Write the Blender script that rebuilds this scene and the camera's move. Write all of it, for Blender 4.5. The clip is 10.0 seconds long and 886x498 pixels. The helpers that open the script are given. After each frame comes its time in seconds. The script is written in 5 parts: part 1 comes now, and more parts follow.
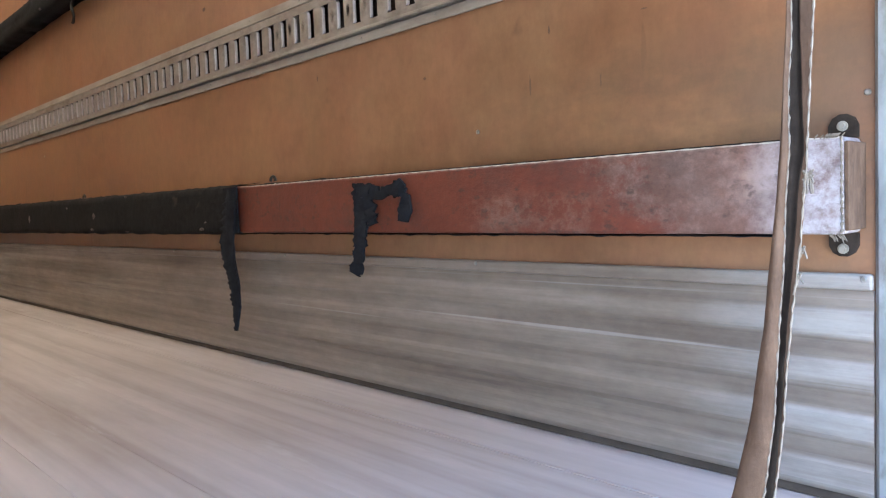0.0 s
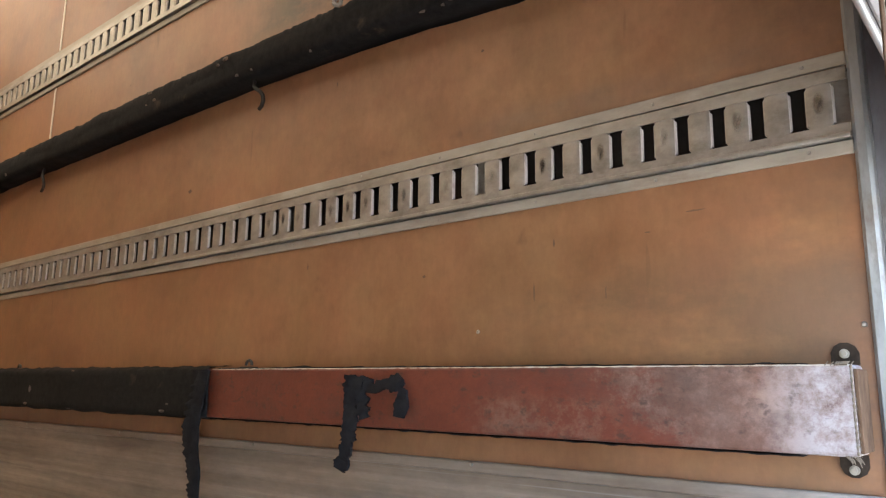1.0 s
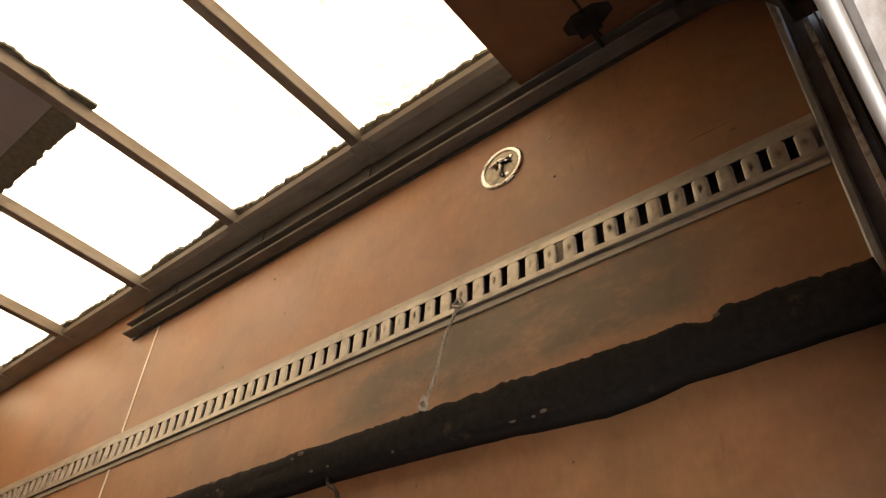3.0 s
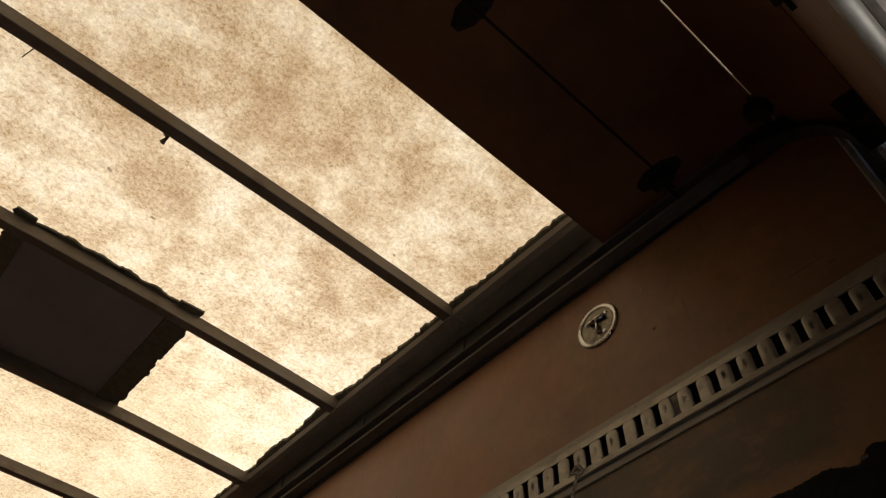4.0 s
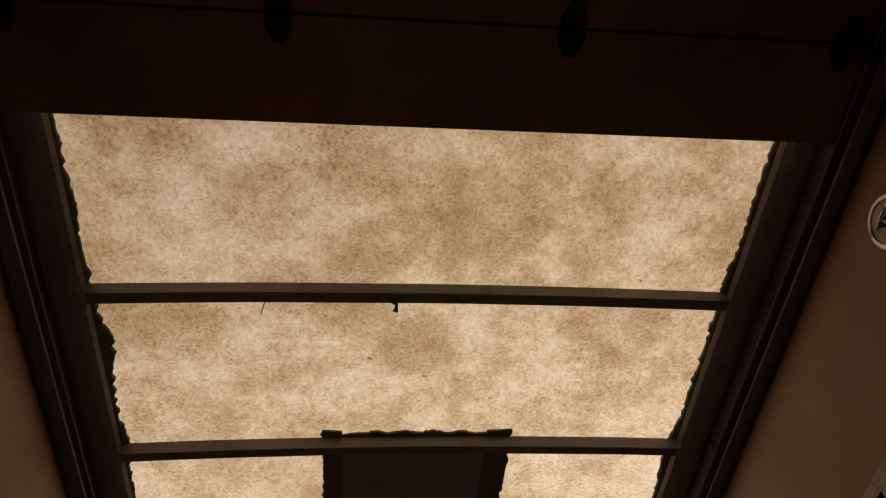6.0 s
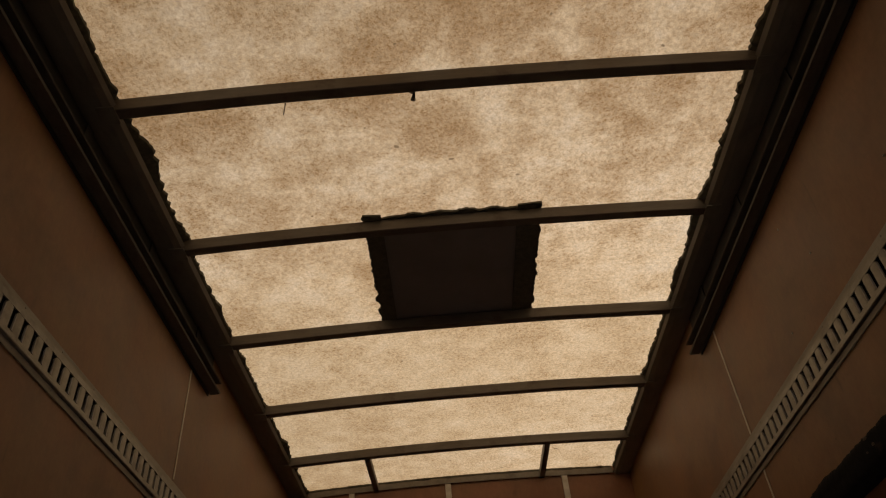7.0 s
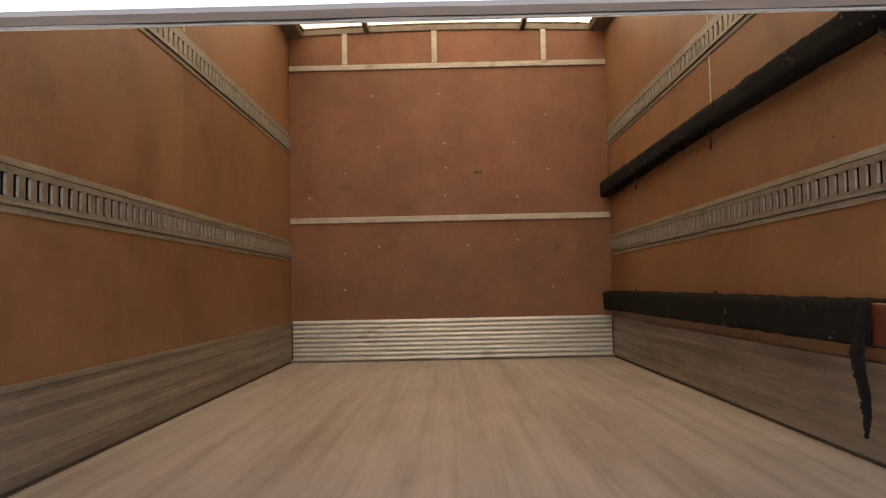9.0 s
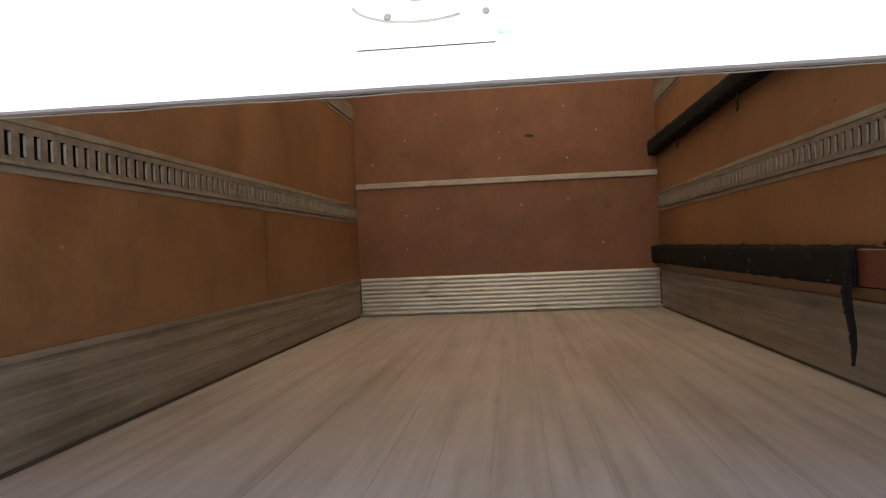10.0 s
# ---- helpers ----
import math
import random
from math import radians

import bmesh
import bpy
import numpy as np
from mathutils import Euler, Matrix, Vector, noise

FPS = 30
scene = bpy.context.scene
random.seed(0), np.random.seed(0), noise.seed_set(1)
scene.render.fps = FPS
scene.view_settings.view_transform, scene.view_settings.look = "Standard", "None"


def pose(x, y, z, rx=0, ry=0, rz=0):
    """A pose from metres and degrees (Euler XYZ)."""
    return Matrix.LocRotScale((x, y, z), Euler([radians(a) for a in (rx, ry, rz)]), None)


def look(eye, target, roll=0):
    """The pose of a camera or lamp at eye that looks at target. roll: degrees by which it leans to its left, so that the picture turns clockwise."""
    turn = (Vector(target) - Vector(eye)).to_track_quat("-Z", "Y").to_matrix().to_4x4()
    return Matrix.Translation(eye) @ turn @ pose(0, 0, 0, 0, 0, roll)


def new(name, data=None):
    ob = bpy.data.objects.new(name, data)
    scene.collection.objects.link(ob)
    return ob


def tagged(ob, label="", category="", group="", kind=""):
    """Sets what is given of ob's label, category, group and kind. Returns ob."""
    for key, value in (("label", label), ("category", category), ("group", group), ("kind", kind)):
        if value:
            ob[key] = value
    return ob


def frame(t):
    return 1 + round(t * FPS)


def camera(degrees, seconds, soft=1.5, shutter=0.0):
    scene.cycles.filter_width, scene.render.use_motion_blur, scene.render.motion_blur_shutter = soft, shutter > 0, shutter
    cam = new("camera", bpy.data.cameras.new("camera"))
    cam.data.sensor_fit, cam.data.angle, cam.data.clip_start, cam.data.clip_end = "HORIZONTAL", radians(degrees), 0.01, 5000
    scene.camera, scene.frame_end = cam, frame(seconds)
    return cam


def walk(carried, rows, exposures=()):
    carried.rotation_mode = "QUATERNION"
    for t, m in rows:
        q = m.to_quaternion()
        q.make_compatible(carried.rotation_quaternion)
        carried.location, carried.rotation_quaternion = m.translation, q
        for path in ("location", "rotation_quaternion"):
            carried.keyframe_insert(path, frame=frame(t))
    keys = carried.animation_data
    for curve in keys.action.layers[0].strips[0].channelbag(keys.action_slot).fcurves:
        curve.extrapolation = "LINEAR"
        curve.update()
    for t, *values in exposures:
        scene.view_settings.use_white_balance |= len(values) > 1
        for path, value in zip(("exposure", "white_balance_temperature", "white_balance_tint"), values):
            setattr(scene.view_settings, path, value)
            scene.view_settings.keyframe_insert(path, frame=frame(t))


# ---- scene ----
cam = camera(62.3, 10.0, soft=1.2)
PATH = [
    (0, (0.185, -0.215, 0.347), (1.567, 1.226, 0.234), -2.1),
    (0.5, (0.155, -0.193, 0.357), (1.664, 1.118, 0.422), -2.1),
    (1, (0.077, -0.134, 0.374), (1.587, 1.122, 0.747), 0.6),
    (1.5, (0.057, -0.11, 0.39), (1.542, 1.079, 1.009), 1.7),
    (2, (0.035, -0.08, 0.402), (1.432, 1.041, 1.292), 2.5),
    (2.5, (-0.011, -0.071, 0.42), (1.284, 0.986, 1.514), 3.1),
    (2.7, (-0.026, -0.065, 0.418), (1.218, 0.983, 1.579), 3.3),
    (4, (-0.134, -0.043, 0.399), (0.651, 0.922, 1.965), 2.7),
    (4.5, (-0.165, -0.033, 0.411), (0.515, 0.926, 2.028), 0.5),
    (5, (-0.188, -0.006, 0.409), (0.381, 0.968, 2.061), -6.3),
    (5.5, (-0.183, -0.011, 0.411), (0.24, 0.952, 2.113), -10.7),
    (5.7, (-0.197, -0.018, 0.413), (0.14, 0.968, 2.12), -10.6),
    (6.8, (-0.084, -0.106, 0.408), (-0.035, 1.337, 1.792), -5.0),
    (7, (-0.054, -0.124, 0.402), (-0.027, 1.416, 1.678), -5.3),
    (7.5, (-0.004, -0.17, 0.381), (-0.086, 1.551, 1.396), -5.4),
    (8, (0.064, -0.25, 0.411), (-0.082, 1.641, 1.046), -3.0),
    (8.5, (0.023, -0.364, 0.462), (-0.094, 1.596, 0.844), -0.9),
    (9, (-0.006, -0.486, 0.466), (-0.024, 1.511, 0.574), -1.2),
    (9.5, (0.047, -0.616, 0.468), (-0.012, 1.383, 0.516), -3.5),
    (10, (0.07, -0.828, 0.4535), (-0.129, 1.162, 0.457), -2.4),
]
EXPOSURES = [(0.0, 3.58, 5450, 10), (0.5, 3.43, 5750, 11), (1.0, 3.45, 6150, 11), (1.5, 3.52, 6450, 10), (2.0, 3.57, 6900, 12), (2.7, 3.55, 7200, 14), (4.0, 1.06, 7100, 10),
             (4.5, 0.80, 7350, 12), (5.7, 0.50, 7900, 18), (6.8, 0.06, 8300, 19), (7.5, 0.20, 8300, 16), (8.0, 0.82, 8300, 19), (8.5, 1.5, 8300, 27), (9.0, 2.66, 6750, 13), (9.5, 3.02, 6700, 13), (10.0, 2.25, 6600, 10)]
walk(cam, [(t, look(e, a, r)) for t, e, a, r in PATH], EXPOSURES)

# ---- light: sun and sky above the translucent roof and in at the half-open rear door ----
world = bpy.data.worlds.new("sky")
scene.world = world
world.use_nodes = True
wt = world.node_tree
sky = wt.nodes.new("ShaderNodeTexSky")
sky.sky_type, sky.sun_disc = "NISHITA", False
sky.sun_elevation, sky.sun_rotation = radians(62), radians(-84)
wt.links.new(sky.outputs[0], wt.nodes["Background"].inputs[0])
wt.nodes["Background"].inputs[1].default_value = 0.15
sun = new("sun", bpy.data.lights.new("sun", "SUN"))
sun.data.energy, sun.data.angle, sun.data.color = 3.2, radians(0.5), (1.0, 0.95, 0.87)
sun.matrix_world = look((-4.5, 0.5, 8.8), (0, 0, 0))

# ---- measures of the box ----
HW, LEN, HGT = 1.06, 4.35, 2.17       # half width, length, underside of the roof rails
SKIN = 2.225                           # roof sheet at its edge
RISE = 0.022                           # camber of the roof
DOOR_Z = 0.6125                        # lower edge of the half-open door


# ---- materials ----
def mat(name):
    m = bpy.data.materials.new(name)
    m.use_nodes = True
    return m, m.node_tree.nodes, m.node_tree.links, m.node_tree.nodes["Principled BSDF"]


def coords(nodes, links, scale=(1, 1, 1), shared=False):
    """The thing's own coordinates, or the room's where a pattern runs on over many pieces."""
    mp = nodes.new("ShaderNodeMapping")
    mp.inputs["Scale"].default_value = scale
    if shared:
        links.new(nodes.new("ShaderNodeNewGeometry").outputs["Position"], mp.inputs["Vector"])
    else:
        links.new(nodes.new("ShaderNodeTexCoord").outputs["Object"], mp.inputs["Vector"])
    return mp.outputs["Vector"]


def noise_tex(nodes, links, scale, stretch=(1, 1, 1), detail=5, rough=0.6, shared=False):
    n = nodes.new("ShaderNodeTexNoise")
    n.inputs["Scale"].default_value, n.inputs["Detail"].default_value = scale, detail
    n.inputs["Roughness"].default_value = rough
    links.new(coords(nodes, links, stretch, shared), n.inputs["Vector"])
    return n.outputs["Fac"]


def ramp(nodes, links, fac, stops):
    r = nodes.new("ShaderNodeValToRGB")
    while len(r.color_ramp.elements) < len(stops):
        r.color_ramp.elements.new(0.5)
    for el, (p, c) in zip(r.color_ramp.elements, stops):
        el.position, el.color = p, (*c, 1) if len(c) == 3 else c
    links.new(fac, r.inputs[0])
    return r.outputs["Color"]


def grey(v):
    return (v, v, v)


def mix(nodes, links, fac, a, b, mode="MIX"):
    m = nodes.new("ShaderNodeMix")
    m.data_type, m.blend_type = "RGBA", mode
    for sock, v in ((m.inputs["Factor"], fac), (m.inputs["A"], a), (m.inputs["B"], b)):
        if isinstance(v, (int, float)):
            sock.default_value = v
        elif isinstance(v, tuple):
            sock.default_value = (*v, 1)
        else:
            links.new(v, sock)
    return m.outputs["Result"]


def bump(nodes, links, bsdf, height, strength, distance):
    b = nodes.new("ShaderNodeBump")
    b.inputs["Strength"].default_value, b.inputs["Distance"].default_value = strength, distance
    links.new(height, b.inputs["Height"])
    links.new(b.outputs[0], bsdf.inputs["Normal"])


def surface(name, dark, light, scale, stretch=(1, 1, 1), rough=(0.5, 0.7), metal=0.0, dirt=None, dirt_at=(0.55, 0.7), dirt_scale=3.0,
            dirt_stretch=(1, 1, 1), relief=0.15, depth=0.002, shift=0.12, gloss=0.5):
    """Grain of two tones, stains of a third, rough relief, and a shade of its own for every piece."""
    m, nodes, links, bsdf = mat(name)
    bsdf.inputs["Specular IOR Level"].default_value = gloss
    grain = noise_tex(nodes, links, scale, stretch, 8, 0.65)
    col = ramp(nodes, links, grain, [(0.3, dark), (0.7, light)])
    info = nodes.new("ShaderNodeObjectInfo")
    col = mix(nodes, links, 1.0, col, ramp(nodes, links, info.outputs["Random"], [(0, grey(1 - shift)), (1, grey(1 + shift * 0.3))]), "MULTIPLY")
    if dirt:
        stain = ramp(nodes, links, noise_tex(nodes, links, dirt_scale, dirt_stretch, 7, 0.7), [(dirt_at[0], grey(0)), (dirt_at[1], grey(1))])
        col = mix(nodes, links, stain, col, dirt)
        if metal:
            inv = ramp(nodes, links, stain, [(0, grey(metal)), (1, grey(metal * 0.35))])
            links.new(inv, bsdf.inputs["Metallic"])
    elif metal:
        bsdf.inputs["Metallic"].default_value = metal
    links.new(col, bsdf.inputs["Base Color"])
    links.new(ramp(nodes, links, grain, [(0.2, grey(rough[0])), (0.8, grey(rough[1]))]), bsdf.inputs["Roughness"])
    if relief:
        bump(nodes, links, bsdf, grain, relief, depth)
    return m


def window(nodes, links, axis, a, b, soft):
    """1 between a and b along an axis of the box, falling off over soft metres."""
    tc = nodes.new("ShaderNodeTexCoord")
    sep = nodes.new("ShaderNodeSeparateXYZ")
    links.new(tc.outputs["Object"], sep.inputs[0])
    out = []
    for lo_, hi_ in ((a - soft, a), (b + soft, b)):
        mr = nodes.new("ShaderNodeMapRange")
        mr.inputs["From Min"].default_value, mr.inputs["From Max"].default_value = lo_, hi_
        links.new(sep.outputs[axis], mr.inputs["Value"])
        out.append(mr.outputs[0])
    m = nodes.new("ShaderNodeMath")
    m.operation = "MULTIPLY"
    links.new(out[0], m.inputs[0])
    links.new(out[1], m.inputs[1])
    return m.outputs[0]


def times(nodes, links, *values):
    out = values[0]
    for v in values[1:]:
        m = nodes.new("ShaderNodeMath")
        m.operation, m.use_clamp = "MULTIPLY", True
        links.new(out, m.inputs[0])
        if isinstance(v, (int, float)):
            m.inputs[1].default_value = v
        else:
            links.new(v, m.inputs[1])
        out = m.outputs[0]
    return out


def plywood(name, dark, light, stain, stain_at=(0.6, 0.82), grime=(), calm=0.0):
    """Varnished plywood: faint upright grain, broad cloudy tone, scuffs, scratches, and smears of grime where things rubbed."""
    m, nodes, links, bsdf = mat(name)
    fine = noise_tex(nodes, links, 26, (1, 1, 0.3), 8, 0.7)
    broad = noise_tex(nodes, links, 3.4, (1, 0.9, 1), 9, 0.7)
    both = mix(nodes, links, 0.84, fine, broad)
    col = ramp(nodes, links, both, [(0.36, dark), (0.62, light)])
    scuff = ramp(nodes, links, noise_tex(nodes, links, 2.1, (1, 0.6, 1.5), 10, 0.75), [(stain_at[0], grey(0)), (stain_at[1], grey(0.6 - 0.25 * calm))])
    col = mix(nodes, links, scuff, col, stain)
    blots = ramp(nodes, links, noise_tex(nodes, links, 13, (1, 1, 0.8), 3, 0.6), [(0.70, grey(0)), (0.80, grey(0.4))])
    col = mix(nodes, links, blots, col, tuple(0.55 * c for c in stain))
    scratch = ramp(nodes, links, noise_tex(nodes, links, 5, (1, 9, 1.1), 2, 0.4), [(0.745, grey(0)), (0.78, grey(0.25))])
    col = mix(nodes, links, scratch, col, tuple(0.7 * c for c in stain))
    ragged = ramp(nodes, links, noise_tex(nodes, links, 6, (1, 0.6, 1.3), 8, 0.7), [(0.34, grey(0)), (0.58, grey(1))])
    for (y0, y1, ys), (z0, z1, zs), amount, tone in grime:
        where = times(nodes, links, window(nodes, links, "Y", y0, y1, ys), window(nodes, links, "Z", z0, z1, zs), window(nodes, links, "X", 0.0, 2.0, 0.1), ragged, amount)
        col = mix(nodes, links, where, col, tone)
    wiped = noise_tex(nodes, links, 2.2, (1, 0.8, 1), 9, 0.68)
    col = mix(nodes, links, 1.0, col, ramp(nodes, links, wiped, [(0.34, (0.76 + 0.12 * calm, 0.71 + 0.15 * calm, 0.67 + 0.17 * calm)), (0.50, grey(0.98)), (0.66, (1.12 - 0.07 * calm, 1.11 - 0.06 * calm, 1.09 - 0.05 * calm))]), "MULTIPLY")
    pores = noise_tex(nodes, links, 64, (1, 1, 0.45), 5, 0.75)
    col = mix(nodes, links, 1.0, col, ramp(nodes, links, pores, [(0.36, grey(0.93)), (0.62, grey(1.03))]), "MULTIPLY")
    hue = noise_tex(nodes, links, 5.0, (1, 1, 0.8), 6, 0.7)
    col = mix(nodes, links, 1.0, col, ramp(nodes, links, hue, [(0.36, (1.03, 0.96, 0.97)), (0.64, (0.98, 1.04, 1.01))]), "MULTIPLY")
    info = nodes.new("ShaderNodeObjectInfo")
    col = mix(nodes, links, 1.0, col, ramp(nodes, links, info.outputs["Random"], [(0, grey(0.94)), (1, grey(1.03))]), "MULTIPLY")
    links.new(col, bsdf.inputs["Base Color"])
    links.new(ramp(nodes, links, both, [(0.3, grey(0.42)), (0.7, grey(0.58))]), bsdf.inputs["Roughness"])
    bsdf.inputs["Specular IOR Level"].default_value = 0.34
    bump(nodes, links, bsdf, fine, 0.10, 0.001)
    return m


def fibreglass():
    """Aged translucent roof sheet: cream with brown mottling, short matted fibres and specks; light comes through it."""
    m, nodes, links, bsdf = mat("fibreglass")
    nodes.remove(bsdf)
    fibre = noise_tex(nodes, links, 72, (1, 1, 1), 5, 0.95)
    cloud = noise_tex(nodes, links, 4.2, (1, 1, 1), 9, 0.72)
    broad = noise_tex(nodes, links, 1.1, (1, 1, 1), 3, 0.5)
    both = mix(nodes, links, 0.28, cloud, broad)
    col = ramp(nodes, links, both, [(0.35, (0.47, 0.318, 0.175)), (0.45, (0.65, 0.495, 0.312)), (0.53, (0.82, 0.675, 0.465)), (0.62, (0.95, 0.84, 0.645))])
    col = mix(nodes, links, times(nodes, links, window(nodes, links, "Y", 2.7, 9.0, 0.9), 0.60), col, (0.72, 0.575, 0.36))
    col = mix(nodes, links, 1.0, col, ramp(nodes, links, fibre, [(0.34, grey(0.56)), (0.60, grey(1.0))]), "MULTIPLY")
    flecks = times(nodes, links, ramp(nodes, links, noise_tex(nodes, links, 85, (1, 1, 1), 4, 0.85), [(0.50, grey(0)), (0.61, grey(1.0))]), ramp(nodes, links, cloud, [(0.40, grey(0.90)), (0.56, grey(0.34))]))
    col = mix(nodes, links, flecks, col, (0.30, 0.175, 0.075))
    # Brightness fall-off put into the colour: darker towards the door and left side.
    door_end_falloff = times(nodes, links, window(nodes, links, "Y", -1.0, 0.75, 1.5), ramp(nodes, links, broad, [(0.30, grey(0.75)), (0.65, grey(1.0))]))
    col = mix(nodes, links, door_end_falloff, col, mix(nodes, links, 1.0, col, (0.58, 0.55, 0.50), "MULTIPLY"))
    left_falloff = window(nodes, links, "X", -2.0, -0.8, 1.3)
    col = mix(nodes, links, left_falloff, col, mix(nodes, links, 1.0, col, (0.80, 0.79, 0.77), "MULTIPLY"))
    speck = ramp(nodes, links, noise_tex(nodes, links, 30, (1, 1, 1), 1, 0.3), [(0.80, grey(0)), (0.815, grey(0.7))])
    col = mix(nodes, links, speck, col, (0.10, 0.07, 0.04))
    tr = nodes.new("ShaderNodeBsdfTranslucent")
    df = nodes.new("ShaderNodeBsdfDiffuse")
    links.new(col, tr.inputs["Color"])
    links.new(col, df.inputs["Color"])
    ms = nodes.new("ShaderNodeMixShader")
    ms.inputs[0].default_value = 0.30
    links.new(tr.outputs[0], ms.inputs[1])
    links.new(df.outputs[0], ms.inputs[2])
    links.new(ms.outputs[0], nodes["Material Output"].inputs["Surface"])
    return m


def red_paint():
    """Dull red primer on a beam, sooty in places, rubbed to a greyish pink towards the rear opening."""
    m, nodes, links, bsdf = mat("worn_red_paint")
    n1 = noise_tex(nodes, links, 7, (1, 0.6, 1), 10, 0.75)
    n2 = noise_tex(nodes, links, 60, (1, 1, 1), 5, 0.75)
    n3 = noise_tex(nodes, links, 16, (1, 0.8, 1), 9, 0.75)
    tc = nodes.new("ShaderNodeTexCoord")
    sep = nodes.new("ShaderNodeSeparateXYZ")
    links.new(tc.outputs["Object"], sep.inputs[0])
    along = nodes.new("ShaderNodeMapRange")
    along.inputs["From Min"].default_value, along.inputs["From Max"].default_value = 0.42, 0.16
    links.new(sep.outputs["Y"], along.inputs["Value"])
    add = nodes.new("ShaderNodeMath")
    add.operation, add.use_clamp = "MULTIPLY_ADD", True
    links.new(along.outputs[0], add.inputs[0])
    add.inputs[1].default_value = 0.30
    links.new(mix(nodes, links, 0.30, n1, n2), add.inputs[2])
    wear = ramp(nodes, links, add.outputs[0], [(0.64, grey(0)), (0.72, grey(0.8))])
    col = ramp(nodes, links, n3, [(0.32, (0.082, 0.019, 0.0095)), (0.68, (0.138, 0.033, 0.0155))])
    pink = ramp(nodes, links, n3, [(0.30, (0.088, 0.042, 0.027)), (0.46, (0.145, 0.082, 0.058)), (0.66, (0.25, 0.175, 0.137))])
    pink = mix(nodes, links, 1.0, pink, ramp(nodes, links, n2, [(0.34, grey(0.72)), (0.62, grey(1.0))]), "MULTIPLY")
    col = mix(nodes, links, wear, col, pink)
    bare = times(nodes, links, window(nodes, links, "Y", -0.1, 0.075, 0.07), ramp(nodes, links, mix(nodes, links, 0.5, n3, n2), [(0.38, grey(0.1)), (0.56, grey(0.85))]))
    col = mix(nodes, links, bare, col, (0.36, 0.335, 0.33))
    rub = times(nodes, links, window(nodes, links, "Y", 0.37, 0.53, 0.07), window(nodes, links, "Z", 0.012, 0.050, 0.022), ramp(nodes, links, mix(nodes, links, 0.4, n3, n2), [(0.46, grey(0)), (0.58, grey(0.5))]))
    col = mix(nodes, links, rub, col, (0.165, 0.118, 0.085))
    soot = ramp(nodes, links, noise_tex(nodes, links, 5, (1, 0.7, 1.2), 10, 0.8), [(0.48, grey(0)), (0.70, grey(0.8))])
    col = mix(nodes, links, soot, col, (0.045, 0.028, 0.022))
    grit = ramp(nodes, links, noise_tex(nodes, links, 75, (1, 0.6, 1), 3, 0.6), [(0.58, grey(0)), (0.70, grey(0.75))])
    col = mix(nodes, links, grit, col, (0.04, 0.022, 0.016))
    links.new(col, bsdf.inputs["Base Color"])
    bsdf.inputs["Roughness"].default_value = 0.5
    bump(nodes, links, bsdf, n2, 0.4, 0.003)
    return m


def floorboards():
    """Worn beige-grey hardwood: faint strips along the boards, trodden dirt, pale rubbed patches, short cross scratches."""
    m, nodes, links, bsdf = mat("worn_floor_wood")
    grain = noise_tex(nodes, links, 40, (1, 0.05, 1), 8, 0.66, True)
    streak = noise_tex(nodes, links, 26, (1, 0.012, 1), 2, 0.5, True)
    cloud = noise_tex(nodes, links, 2.6, (1, 0.30, 1), 6, 0.60, True)
    patch = noise_tex(nodes, links, 8.0, (1, 0.13, 1), 7, 0.66, True)
    col = ramp(nodes, links, grain, [(0.28, (0.378, 0.326, 0.292)), (0.72, (0.420, 0.367, 0.333))])
    col = mix(nodes, links, 1.0, col, ramp(nodes, links, streak, [(0.33, (0.80, 0.775, 0.755)), (0.46, (0.96, 0.955, 0.95)), (0.54, grey(1.0)), (0.66, grey(1.08))]), "MULTIPLY")
    col = mix(nodes, links, 1.0, col, ramp(nodes, links, cloud, [(0.32, (0.82, 0.785, 0.745)), (0.50, grey(1.0)), (0.68, (1.09, 1.085, 1.08))]), "MULTIPLY")
    col = mix(nodes, links, 1.0, col, ramp(nodes, links, patch, [(0.34, (0.91, 0.895, 0.88)), (0.50, grey(1.0)), (0.66, (1.07, 1.07, 1.07))]), "MULTIPLY")
    grime = ramp(nodes, links, noise_tex(nodes, links, 6, (1, 0.22, 1), 8, 0.70, True), [(0.60, grey(0)), (0.76, grey(0.42))])
    col = mix(nodes, links, grime, col, (0.19, 0.145, 0.11))
    rubbed = ramp(nodes, links, noise_tex(nodes, links, 12, (1, 0.18, 1), 6, 0.7, True), [(0.62, grey(0)), (0.74, grey(0.35))])
    col = mix(nodes, links, rubbed, col, (0.60, 0.57, 0.53))
    scratch = ramp(nodes, links, noise_tex(nodes, links, 9, (0.25, 3.0, 1), 3, 0.5, True), [(0.72, grey(0)), (0.78, grey(0.12))])
    col = mix(nodes, links, scratch, col, (0.20, 0.165, 0.13))
    info = nodes.new("ShaderNodeObjectInfo")
    col = mix(nodes, links, 1.0, col, ramp(nodes, links, info.outputs["Random"], [(0, (0.94, 0.93, 0.92)), (1, grey(1.03))]), "MULTIPLY")
    links.new(col, bsdf.inputs["Base Color"])
    links.new(ramp(nodes, links, patch, [(0.3, grey(0.54)), (0.7, grey(0.34))]), bsdf.inputs["Roughness"])
    bump(nodes, links, bsdf, mix(nodes, links, 0.5, grain, patch), 0.22, 0.002)
    return m


